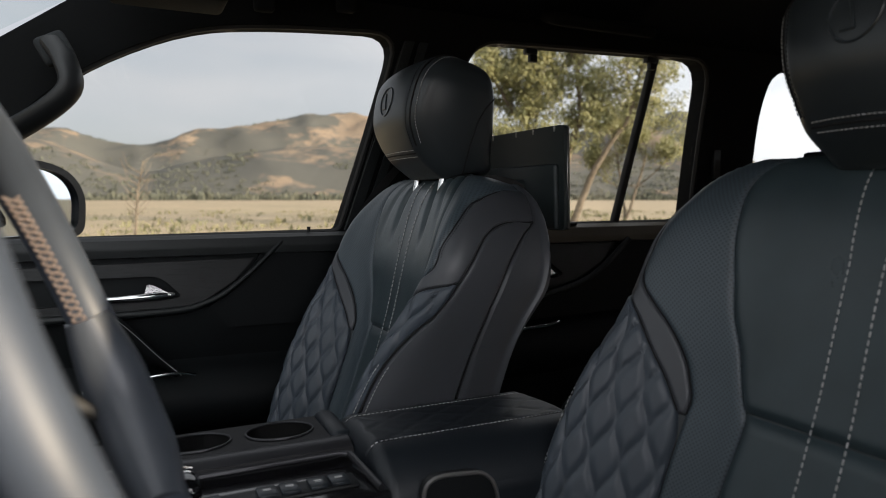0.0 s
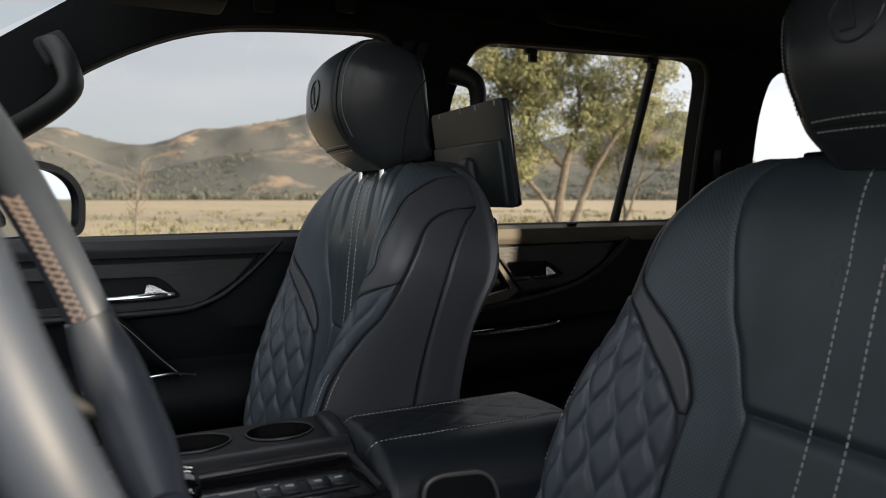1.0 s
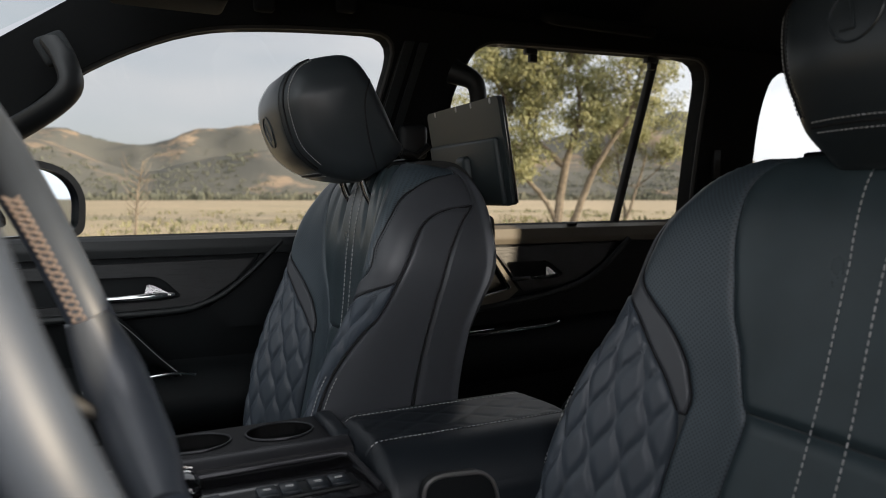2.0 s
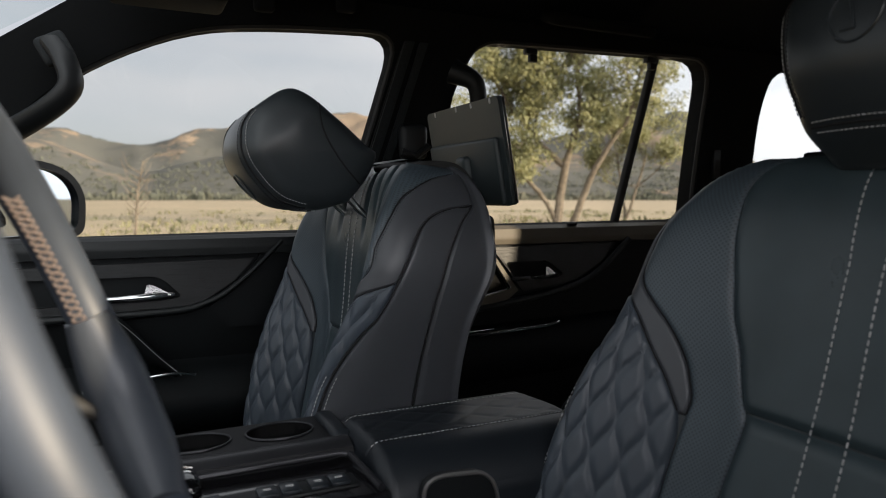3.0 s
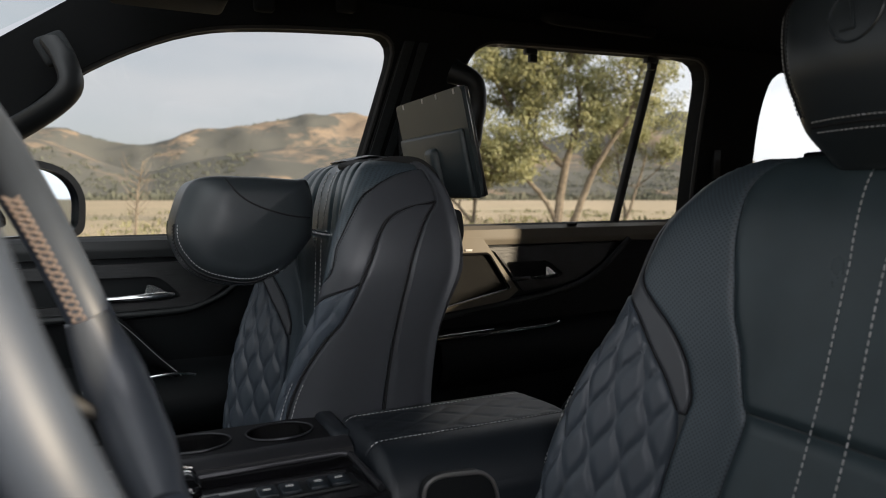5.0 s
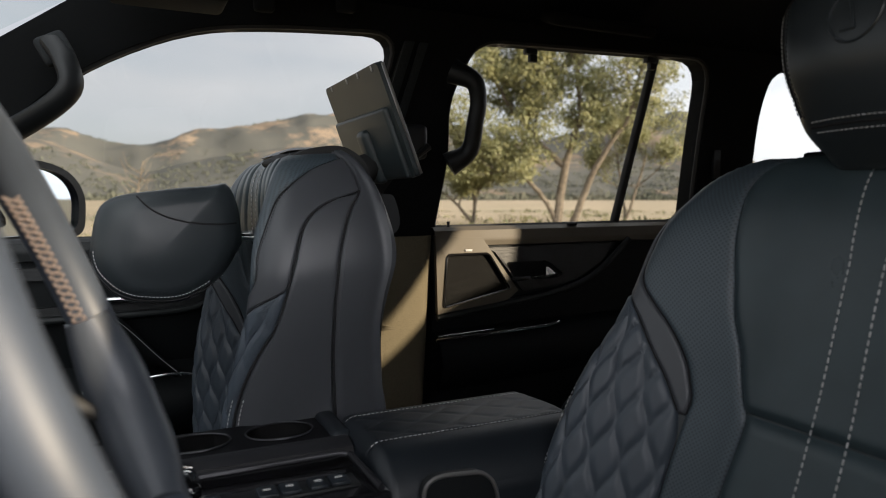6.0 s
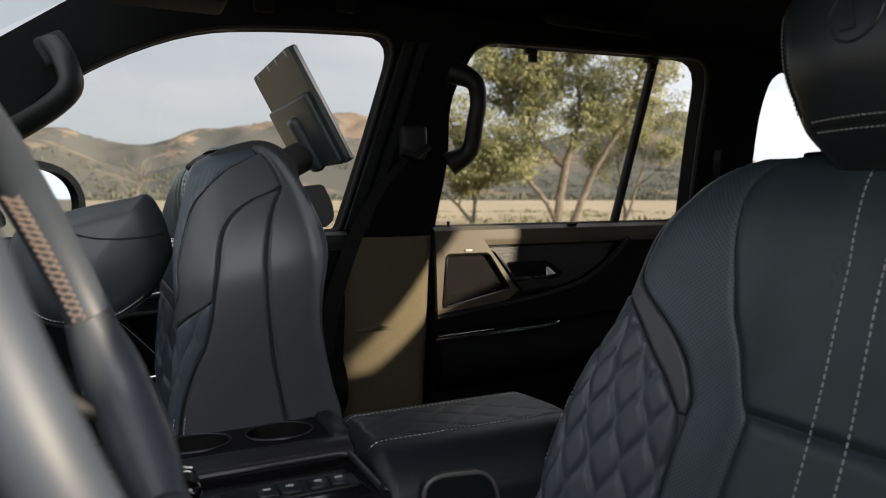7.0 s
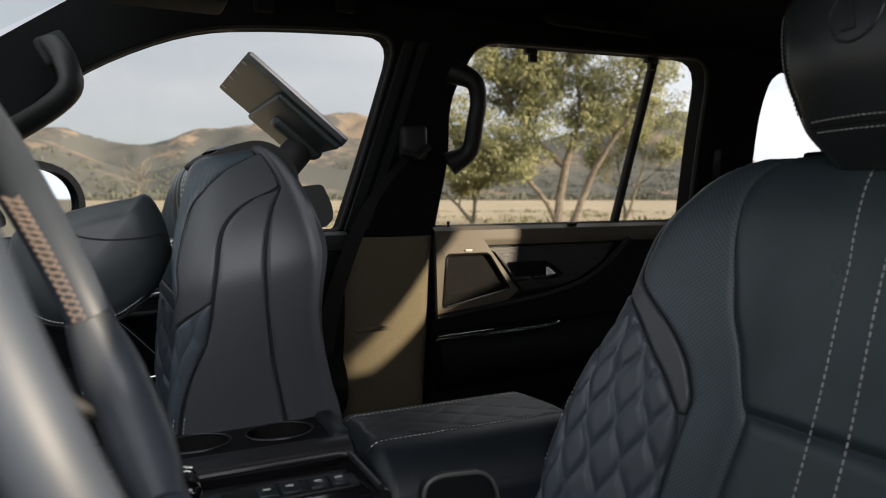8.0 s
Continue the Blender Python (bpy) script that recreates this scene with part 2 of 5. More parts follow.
def smooth_curve(knots):
    """A smooth function through (s, value) knots; the value may be a number or a tuple."""
    ks = [k[0] for k in knots]
    vs = np.array([np.atleast_1d(k[1]) for k in knots], float)

    seen = {}

    def f(s):
        if s not in seen:
            seen[s] = value(s)
        return seen[s]

    def value(s):
        s = min(max(s, ks[0]), ks[-1])
        i = max(0, min(len(ks) - 2, next((j for j in range(len(ks) - 1) if s <= ks[j + 1]), len(ks) - 2)))
        h = ks[i + 1] - ks[i]
        a = (s - ks[i]) / h
        t0 = (vs[i + 1] - vs[i - 1]) / (ks[i + 1] - ks[i - 1]) if i > 0 else (vs[1] - vs[0]) / h
        t1 = (vs[i + 2] - vs[i]) / (ks[i + 2] - ks[i]) if i + 2 < len(ks) else (vs[-1] - vs[-2]) / h
        v = (2 * a**3 - 3 * a**2 + 1) * vs[i] + (a**3 - 2 * a**2 + a) * h * t0 + (-2 * a**3 + 3 * a**2) * vs[i + 1] + (a**3 - a**2) * h * t1
        return float(v[0]) if len(v) == 1 else v
    return f


def box_bm(size, at=(0, 0, 0), bevel=0.004, seg=2, bm=None, turn=None):
    bm = bm or bmesh.new()
    made = bmesh.ops.create_cube(bm, size=1.0)["verts"]
    m = Matrix.Translation(at) @ (turn or Matrix.Identity(4)) @ Matrix.Diagonal((*size, 1))
    bmesh.ops.transform(bm, matrix=m, verts=made)
    if bevel:
        edges = list({e for v in made for e in v.link_edges})
        bmesh.ops.bevel(bm, geom=edges, offset=bevel, segments=seg, profile=0.5, affect="EDGES")
    return bm


def tube_bm(points, r, sides=8, bm=None, closed=False, flat=1.0):
    """A tube along points; r is a number or a list; flat squeezes it along the second normal."""
    bm = bm or bmesh.new()
    pts = [Vector(p) for p in points]
    rings = []
    up = None
    for i, p in enumerate(pts):
        a, c = (pts[i - 1], pts[(i + 1) % len(pts)]) if closed else (pts[max(0, i - 1)], pts[min(len(pts) - 1, i + 1)])
        d = (c - a).normalized()
        if up is None:
            up = d.orthogonal().normalized()
        up = (up - d * up.dot(d)).normalized()
        side = d.cross(up)
        rad = r[i] if isinstance(r, (list, tuple)) else r
        rings.append([bm.verts.new(p + (up * math.cos(2 * math.pi * k / sides) + side * flat * math.sin(2 * math.pi * k / sides)) * rad) for k in range(sides)])
    n = len(rings)
    for i in range(n if closed else n - 1):
        for k in range(sides):
            bm.faces.new((rings[i][k], rings[i][(k + 1) % sides], rings[(i + 1) % n][(k + 1) % sides], rings[(i + 1) % n][k]))
    if not closed:
        bm.faces.new(rings[0][::-1])
        bm.faces.new(rings[-1])
    return bm


def stitch_bm(points, length=0.0045, gap=0.0022, r=0.0007, bm=None):
    """Short thread dashes along a line of points."""
    bm = bm or bmesh.new()
    pts = [Vector(p) for p in points]
    run, left, start, on = [], length, pts[0], True
    for a, c in zip(pts, pts[1:]):
        d, at = (c - a).length, 0.0
        if d < 1e-7:
            continue
        while d - at > left:
            at += left
            p = a.lerp(c, at / d)
            if on:
                tube_bm([start, (start + p) / 2, p], [r * 0.7, r, r * 0.7], 5, bm)
            start, on = p, not on
            left = length if on else gap
        left -= d - at
    return bm


def rounded(corners, steps=5):
    """A closed outline through corners (x, z, radius) with rounded corners."""
    out = []
    n = len(corners)
    for i, (x, z, r) in enumerate(corners):
        p, a, c = Vector((x, z)), Vector(corners[i - 1][:2]), Vector(corners[(i + 1) % n][:2])
        if r <= 0:
            out.append(p)
            continue
        da, dc = (a - p), (c - p)
        ra, rc = min(r, da.length * 0.48), min(r, dc.length * 0.48)
        s, e = p + da.normalized() * ra, p + dc.normalized() * rc
        for k in range(steps + 1):
            t = k / steps
            out.append((1 - t) ** 2 * s + 2 * t * (1 - t) * p + t * t * e)
    return out


def sheet_bm(outer, holes, place, depth, bm=None):
    """A plate with holes: 2D outlines, mapped to 3D by place(x, z, d), with thickness depth."""
    from mathutils.geometry import tessellate_polygon
    bm = bm or bmesh.new()
    loops = [list(outer)] + [list(h) for h in holes]
    flat = [p for lp in loops for p in lp]
    tris = tessellate_polygon([[Vector((p[0], p[1], 0)) for p in lp] for lp in loops])
    front = [bm.verts.new(place(p[0], p[1], 0.0)) for p in flat]
    back = [bm.verts.new(place(p[0], p[1], depth)) for p in flat]
    for a, b, c in tris:
        for ring, order in ((front, (a, b, c)), (back, (c, b, a))):
            try:
                bm.faces.new([ring[i] for i in order])
            except ValueError:
                pass
    k = 0
    for lp in loops:
        n = len(lp)
        for i in range(n):
            j = (i + 1) % n
            bm.faces.new((front[k + i], front[k + j], back[k + j], back[k + i]))
        k += n
    return bm


def grid_bm(f, na, nb, uv=None):
    """A surface grid from f(a, b), a and b in 0..1, with a UV map in metres where uv(a, b) is given."""
    bm = bmesh.new()
    layer = bm.loops.layers.uv.new("UVMap")
    vs = [[bm.verts.new(f(i / na, j / nb)) for j in range(nb + 1)] for i in range(na + 1)]
    for i in range(na):
        for j in range(nb):
            face = bm.faces.new((vs[i][j], vs[i + 1][j], vs[i + 1][j + 1], vs[i][j + 1]))
            if uv:
                for loop, (a, b) in zip(face.loops, ((i, j), (i + 1, j), (i + 1, j + 1), (i, j + 1))):
                    loop[layer].uv = uv(a / na, b / nb)
    return bm


# ---- outdoors ----
def build_outdoors():
    def gf(a, b):
        r = 3.0 * (2200 / 3.0) ** b
        th = 2 * math.pi * a
        x, y = r * math.cos(th), r * math.sin(th)
        return Vector((x, y, 0.0 if r < 20 else 0.12 * noise.noise((x * 0.05, y * 0.05, 0)) * min(1, (r - 20) / 40)))
    bm = grid_bm(gf, 128, 60)
    bmesh.ops.remove_doubles(bm, verts=bm.verts, dist=1e-4)
    inner = [e for e in bm.edges if e.is_boundary and e.verts[0].co.length < 10]
    bmesh.ops.contextual_create(bm, geom=inner)
    ground = part("ground", bm, GRASS, None)
    tagged(ground, "flat dry grass field reaching to the hills", "ground", kind="structure")

    # hills: ridges along arcs, height by bearing from the car
    def ridge(name, dist, depth, base, prof, seed, label):
        def f(a, b):
            bearing = radians(-75 + 150 * a)
            d = dist + depth * b
            h = prof(-75 + 150 * a) * math.sin(math.pi * min(1, 0.02 + b * 0.62)) ** 1.2
            x, y = d * math.sin(bearing), d * math.cos(bearing)
            n = noise.fractal((x * 0.0045 + seed, y * 0.0045, seed), 1.0, 2.0, 6)
            g = abs(noise.noise((x * 0.007 + seed, y * 0.002, 3.3)))
            return Vector((x, y, max(-2.0, base + h * (0.86 + 0.10 * n - 0.22 * g * min(1.0, 2.2 - 2.2 * min(1.0, b / 0.77))) - 2)))
        bm = grid_bm(f, 360, 60)
        tagged(part(name, bm, HILL, None), label, "hill", kind="structure")
        return f
    # far ridge kept low past 48 degrees in place of a haze-whitened hill
    far = smooth_curve([(-75, 150), (-30, 160), (-6.2, 168), (-4, 178), (-1.75, 160), (1.4, 156), (4.3, 177), (8.7, 202), (12.7, 230), (14.6, 240), (18.4, 241), (24, 215), (30, 168), (35, 172), (40, 205), (45, 226), (48.5, 150), (52, 50), (75, 50)])
    near = smooth_curve([(-75, 60), (-30, 90), (-6, 102), (-4, 92), (-1.1, 67), (1.4, 51), (4.3, 68), (7.4, 86), (12, 103), (17, 101), (30, 85), (45, 50), (50, 20), (75, 20)])
    far_hill = ridge("backdrop_far_hills", 1250, 500, 0, far, 1.7, "dry hills with dark wooded slopes far off, haze put into their colour")
    near_hill = ridge("backdrop_near_hills", 820, 420, 0, near, 8.2, "golden dry hills with dark scrub behind the field")

    rnd = random.Random(4)
    # scrub and distant trees on the plain, as uneven clumps of blades
    def clump(bm, x, y, z, r, h, n):
        for _ in range(n):
            th, q = rnd.uniform(0, 6.28), r * math.sqrt(rnd.random())
            px, py = x + q * math.cos(th), y + q * math.sin(th)
            hh = h * rnd.uniform(0.35, 1.0) * (1.1 - 0.6 * q / r)
            w = hh * rnd.uniform(0.10, 0.25)
            lean = Vector((rnd.uniform(-0.4, 0.4), rnd.uniform(-0.4, 0.4), 1)) * hh
            a = rnd.uniform(0, 3.14)
            s = Vector((math.cos(a), math.sin(a), 0)) * w
            b0 = Vector((px, py, z))
            vs = [bm.verts.new(v) for v in (b0 - s * 0.5, b0 + s * 0.5, b0 + lean * 0.6 + s, b0 + lean, b0 + lean * 0.55 - s)]
            bm.faces.new(vs)
    bm = bmesh.new()
    for _ in range(620):
        b, d = radians(rnd.uniform(-15, 58)), 14 + 60 * rnd.random() ** 1.6
        clump(bm, d * math.sin(b), d * math.cos(b) - 0.8, 0, rnd.uniform(0.4, 1.4), rnd.uniform(0.15, 0.5), 18)
    tagged(part("brush", bm, TUFT, None, smooth=False), "low dry brush and weeds scattered over the field", "brush", kind="stuff")
    bm = bmesh.new()
    for _ in range(900):
        b, d = radians(rnd.uniform(-16, 62)), rnd.uniform(560, 830)
        s = rnd.uniform(3, 9)
        clump(bm, d * math.sin(b), d * math.cos(b), 0, s, s * 1.1, 26)
    for hill, n, lo, hi in ((near_hill, 2600, 0.02, 0.75), (far_hill, 1500, 0.05, 0.8)):
        for _ in range(n):
            a, q = rnd.uniform(0.38, 0.92), rnd.uniform(lo, hi)
            p = hill(a, q)
            if noise.noise((p.x * 0.006, p.y * 0.006, 5.0)) > -0.05 + 0.0018 * p.z - 0.1:
                s = rnd.uniform(3.5, 8)
                clump(bm, p.x, p.y, p.z - 0.5, s, s * 1.0, 12)
    tagged(part("woods", bm, WOODS, None, smooth=False), "far line of dark trees at the foot of the hills", "woods", kind="stuff")

    # bare sapling
    sap = thing("sapling", "thin leafless sapling standing in the dry field", "sapling", pose(0.22, 22, 0))
    bm = bmesh.new()
    tube_bm([(0, 0, 0), (0.05, 0, 0.8), (0.12, 0, 1.6), (0.3, 0, 2.5)], [0.05, 0.04, 0.03, 0.01], 6, bm)
    for k in range(16):
        z = 0.7 + 0.1 * k
        s = 1 if k % 2 else -1
        tube_bm([(0.06 + 0.02 * k * 0.5, 0, z), (s * 0.25 + 0.08, rnd.uniform(-.2, .2), z + 0.25), (s * rnd.uniform(0.3, 0.55) + 0.1, rnd.uniform(-.3, .3), z + rnd.uniform(0.45, 0.8))], [0.018, 0.012, 0.005], 5, bm)
    part("trunk", bm, BARK, sap)

    # oaks: trunk, limbs, leaf sprays
    def oak(at, seed, stems, leaves, label, grown=()):
        r = random.Random(seed)
        tree = thing("oak_tree", label, "tree", pose(*at, 0, 0, -math.degrees(math.atan2(at[0], at[1] + 0.82))))
        bm, tips = bmesh.new(), []

        def limb(p, d, length, rad, level):
            pts, rads = [p.copy()], [rad]
            q = p.copy()
            for k in range(6):
                d = (d + Vector((r.uniform(-.26, .26), r.uniform(-.26, .26), r.uniform(-.12, .20)))).normalized()
                q = q + d * length / 6
                pts.append(q.copy())
                rads.append(rad * (1 - 0.085 * (k + 1)))
                if level < 3 and k >= 2 and r.random() < (0.9 if level < 2 else 0.7):
                    side = Vector((r.uniform(-1, 1), r.uniform(-1, 1), r.uniform(-0.15, 0.75))).normalized()
                    limb(q.copy(), (d * 0.55 + side * 0.85).normalized(), length * r.uniform(0.5, 0.72), rads[-1] * 0.62, level + 1)
                if level >= 2:
                    tips.append(q.copy())
            tube_bm(pts, rads, 8 if level < 2 else 5, bm)
            tips.append(q)
        for d, ln, rad in stems:
            limb(Vector((0, 0, 0)), Vector(d).normalized(), ln, rad, 0)
        for way, thick, thin, first in grown:
            c = smooth_curve([(i / (len(way) - 1), (x, y, z)) for i, (x, y, z) in enumerate(way)])
            tube_bm([Vector(c(i / 18)) + Vector((r.uniform(-.03, .03), 0, 0)) for i in range(19)], [thick + (thin - thick) * i / 18 for i in range(19)], 9, bm)
            for k in range(first, 19):
                q = Vector(c(k / 18))
                d = (q - Vector(c(k / 18 - 0.05))).normalized()
                for _ in range(1 + k % 2 + k % 3 % 2):
                    side = Vector((r.uniform(-1, 1), r.uniform(-1, 1), r.uniform(-0.25, 0.8))).normalized()
                    limb(q, (d * 0.5 + side).normalized(), r.uniform(1.2, 2.6), thin * 0.5, 2)
        part("trunk", bm, BARK, tree, "pale grey-brown forked trunk and limbs")
        bm = bmesh.new()
        knots = tips[::3]
        for _ in range(leaves):
            c = r.choice(knots) + Vector((r.gauss(0, 0.25), r.gauss(0, 0.25), r.gauss(-0.02, 0.17)))
            if c.z < 0.8:
                continue
            a = Vector((r.uniform(-1, 1), r.uniform(-1, 1), r.uniform(-1, 1))).normalized()
            b = a.orthogonal().normalized()
            L, w = r.uniform(0.07, 0.13), r.uniform(0.035, 0.065)
            vs = [bm.verts.new(v) for v in (c - a * L, c + b * w, c + a * L, c - b * w)]
            bm.faces.new(vs)
        part("crown", bm, LEAF, tree, "airy olive-green crown with gaps", smooth=False)
        return tree

    def on_bearing(px, d):
        b = YAW + math.atan((px - 784) / 1183)
        return (EYE.x + d * math.sin(b), EYE.y + d * math.cos(b), 0)
    # main stems of the large oak: way of the stem, thick and thin end, where side limbs begin
    stems = [([(0, 0, -0.1), (0.15, 0, 1.4), (0.4, 0, 2.9), (0.7, 0.2, 4.1), (1.1, 0.4, 5.4), (0.9, 0.4, 7.2), (1.3, 0.3, 9.0)], 0.24, 0.07, 8),
             ([(0.38, 0, 2.8), (-0.95, 0.3, 4.1), (-1.65, 0.5, 5.1), (-2.3, 0.6, 5.8), (-3.1, 0.6, 7.2), (-3.2, 0.4, 8.6)], 0.16, 0.06, 4),
             ([(0.72, 0.2, -0.1), (1.1, 0.1, 1.0), (1.8, -0.1, 2.75), (2.6, -0.3, 4.1), (3.3, -0.5, 5.2), (3.6, -0.5, 6.6), (4.2, -0.4, 8.4)], 0.19, 0.06, 9),
             ([(0, 0, 0.1), (-0.4, -0.2, 1.0), (-1.1, -0.5, 1.9), (-1.9, -0.8, 2.5), (-2.9, -1.1, 2.7), (-4.1, -1.3, 3.4)], 0.14, 0.05, 8),
             ([(-1.1, 0.4, 4.2), (-1.0, 0.5, 5.6), (-0.9, 0.7, 7.0), (-1.1, 0.6, 8.6)], 0.08, 0.04, 5)]
    oak(on_bearing(985, 33), 11, [], 33000, "spreading oak with forked grey-brown trunk and olive leaves", stems)
    oak(on_bearing(1105, 40), 23, [((-0.2, 0, 1), 4.0, 0.09), ((0.5, 0.2, 1), 4.2, 0.09)], 9000, "smaller oak with sparse drooping olive foliage")
    oak(on_bearing(838, 35), 31, [((0.2, 0, 0.7), 2.3, 0.10), ((-0.7, 0.2, 0.6), 2.4, 0.10), ((-0.1, 0.1, 1.0), 2.6, 0.10)], 13000, "low bushy oak with dense olive foliage")


# ---- car shell: the passenger side lies at +y, the rear at +x ----
BELT_Z = 1.225


def lean(x, z, d):
    """The side glass plane, leaning in towards the roof; d goes outwards."""
    return Vector((x, 0.80 - 0.25 * (z - 1.22) + d, z))


FRONT_HOLE = rounded([(-0.62, 1.215, 0.0), (0.482, 1.228, 0.02), (0.542, 1.45, 0.3), (0.602, 1.704, 0.075), (0.32, 1.692, 0.25), (0.125, 1.668, 0.22), (-0.088, 1.566, 0.3), (-0.21, 1.450, 0.2)])
REAR_HOLE = rounded([(0.737, 1.232, 0.015), (1.655, 1.238, 0.02), (1.622, 1.50, 0.2), (1.605, 1.730, 0.09), (0.812, 1.708, 0.07), (0.765, 1.62, 0.05), (0.742, 1.54, 0.05), (0.757, 1.42, 0.08)])
QUARTER_HOLE = rounded([(1.90, 1.24, 0.03), (2.62, 1.24, 0.06), (2.50, 1.70, 0.12), (1.875, 1.735, 0.13), (1.842, 1.60, 0.1)])


def build_shell():
    # passenger-side frame above the belt, with the roof rail
    outer = [Vector((-0.95, 1.13)), Vector((2.9, 1.13)), Vector((2.9, 1.80)), Vector((0.07, 1.80)), Vector((-0.21, 1.612)), Vector((-0.70, 1.28)), Vector((-0.95, 1.20))]
    side = part("wall_passenger_side", sheet_bm(outer, [FRONT_HOLE, REAR_HOLE, QUARTER_HOLE], lean, 0.075), HEADLINER, None, smooth=False)
    tagged(side, "dark window frames and pillars of the car body", "wall", kind="structure")
    mod = side.modifiers.new("edge", "BEVEL")
    mod.width, mod.segments, mod.limit_method, mod.angle_limit = 0.012, 3, "ANGLE", radians(60)

    tagged(part("wall_passenger_low", box_bm((3.85, 0.04, 0.84), (0.975, 0.845, 0.72), 0.005), TRIM, None), "dark outer body side below the windows", "wall", kind="structure")
    # driver side, unseen: plain wall behind the door opening, mirrored frame, rear window closed against sun
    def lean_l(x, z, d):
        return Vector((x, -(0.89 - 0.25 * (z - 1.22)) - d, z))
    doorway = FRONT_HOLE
    # added opening, shaped to cut the sunbeam to the patch on pillar and door
    sun_patch_gap = rounded([(1.74, 1.27, 0.0), (1.86, 1.29, 0.03), (2.05, 1.44, 0.08), (2.24, 1.50, 0.06), (2.26, 1.66, 0.05), (2.07, 1.66, 0.05)])
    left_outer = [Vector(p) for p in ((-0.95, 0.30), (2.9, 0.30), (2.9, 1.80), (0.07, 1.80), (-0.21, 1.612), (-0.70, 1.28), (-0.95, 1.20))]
    left = part("wall_driver_side", sheet_bm(left_outer, [doorway, sun_patch_gap], lean_l, 0.06), HEADLINER, None, smooth=False)
    tagged(left, "plain dark body side with open driver window and a gap added for the sun patch", "wall", kind="structure")

    # roof lining, a shallow arch from rail to rail
    def roof(a, b):
        y = -0.74 + 1.46 * a
        q = abs(2 * a - 1)
        return Vector((0.02 + 2.9 * b, y, 1.84 - 0.105 * q ** 3.2))
    bm = grid_bm(roof, 28, 8)
    bmesh.ops.solidify(bm, geom=bm.faces, thickness=-0.03)
    tagged(part("ceiling", bm, HEADLINER, None), "dark fabric roof lining", "ceiling", kind="structure")
    # floor, firewall and rear
    tagged(part("floor", box_bm((3.9, 1.64, 0.04), (0.95, 0.0, 0.34), 0), CARPET, None), "dark carpeted car floor", "floor", kind="structure")
    tagged(part("wall_front", box_bm((0.05, 1.64, 0.72), (-0.98, 0.0, 0.70), 0.01), TRIM, None), "dark footwell wall under the dash", "wall", kind="structure")
    tagged(part("wall_rear", box_bm((0.06, 1.60, 1.48), (2.92, 0.0, 1.06), 0.01), TRIM, None), "dark tailgate lining", "wall", kind="structure")
    # dashboard
    dash = thing("dashboard", "black soft-touch dashboard below the windscreen", "dashboard")
    bm = box_bm((0.55, 1.50, 0.26), (-0.72, 0.0, 1.03), 0.07, 5)
    part("dash_body", bm, TRIM_SOFT, dash)
    # windscreen between the pillars, open joint at the dash
    def screen(a, b):
        return Vector((-0.93 + 0.96 * b, -0.72 + 1.44 * a, 1.20 + 0.60 * b - 0.02 * (2 * a - 1) ** 2))
    bm = grid_bm(screen, 12, 8)
    bmesh.ops.solidify(bm, geom=bm.faces, thickness=0.005)
    ws = tagged(part("windscreen", bm, TINTED, None), "lightly tinted sloping windscreen", "windscreen", kind="structure")
    ws.visible_shadow = False
    # seals round the passenger-side openings
    for name, hole in (("front_window_seal", FRONT_HOLE), ("rear_window_seal", REAR_HOLE), ("quarter_window_seal", QUARTER_HOLE)):
        pts = [lean(p[0], p[1], 0.012) for p in hole]
        tagged(part(name, tube_bm(pts, 0.008, 6, closed=True), RUBBER, None), "black rubber window seal", "seal", kind="structure")
    # windscreen pillar handle on the passenger side
    grab = thing("grab_handle", "black moulded grab handle on the windscreen pillar", "handle", group="grab handles")
    path = smooth_curve([(0, (-0.112, 0.650, 1.600)), (0.22, (-0.094, 0.625, 1.565)), (0.45, (-0.088, 0.615, 1.515)), (0.65, (-0.135, 0.63, 1.468)), (1, (-0.26, 0.70, 1.395))])
    part("grip", tube_bm([path(i / 24) for i in range(25)], [0.030 - 0.004 * math.sin(math.pi * i / 24) for i in range(25)], 14, flat=0.62), PLASTIC, grab)
    part("end_cap", box_bm((0.056, 0.026, 0.058), (-0.112, 0.646, 1.590), 0.010, 4, turn=pose(0, 0, 0, -14, -27, 0)), VISOR, grab, "flat end cap")
    # B pillar handle
    grab2 = thing("grab_handle", "black loop grab handle on the centre pillar", "handle", group="grab handles")
    path2 = smooth_curve([(0, (0.735, 0.680, 1.622)), (0.2, (0.778, 0.650, 1.596)), (0.4, (0.792, 0.652, 1.55)), (0.6, (0.788, 0.660, 1.50)), (0.8, (0.782, 0.680, 1.43)), (1, (0.735, 0.700, 1.395))])
    part("grip", tube_bm([path2(i / 24) for i in range(25)], [0.0235 + 0.012 * abs(i / 12 - 1) ** 3 for i in range(25)], 14, flat=0.85), PLASTIC, grab2)
    # pillar lining between the doors
    pil = thing("centre_pillar_cover", "dark fabric-lined pillar cover between the doors", "pillar cover", kind="structure")
    up = [Vector(p) for p in ((0.49, 1.215), (0.728, 1.215), (0.746, 1.42), (0.732, 1.54), (0.752, 1.62), (0.775, 1.66), (0.60, 1.66), (0.545, 1.45))]
    part("upper_cover", sheet_bm(up, [], lambda x, z, d: lean(x, z, -0.012 + d), 0.010), HEADLINER, pil)
    for name, x0, x1 in (("frame_lip", 0.487, 0.513), ("pillar_lip", 0.526, 0.548)):
        strip = [Vector(p) for p in ((x0, 1.232), (x1, 1.232), (x1 + 0.058, 1.45), (x1 + 0.116, 1.68), (x0 + 0.118, 1.68), (x0 + 0.060, 1.45))]
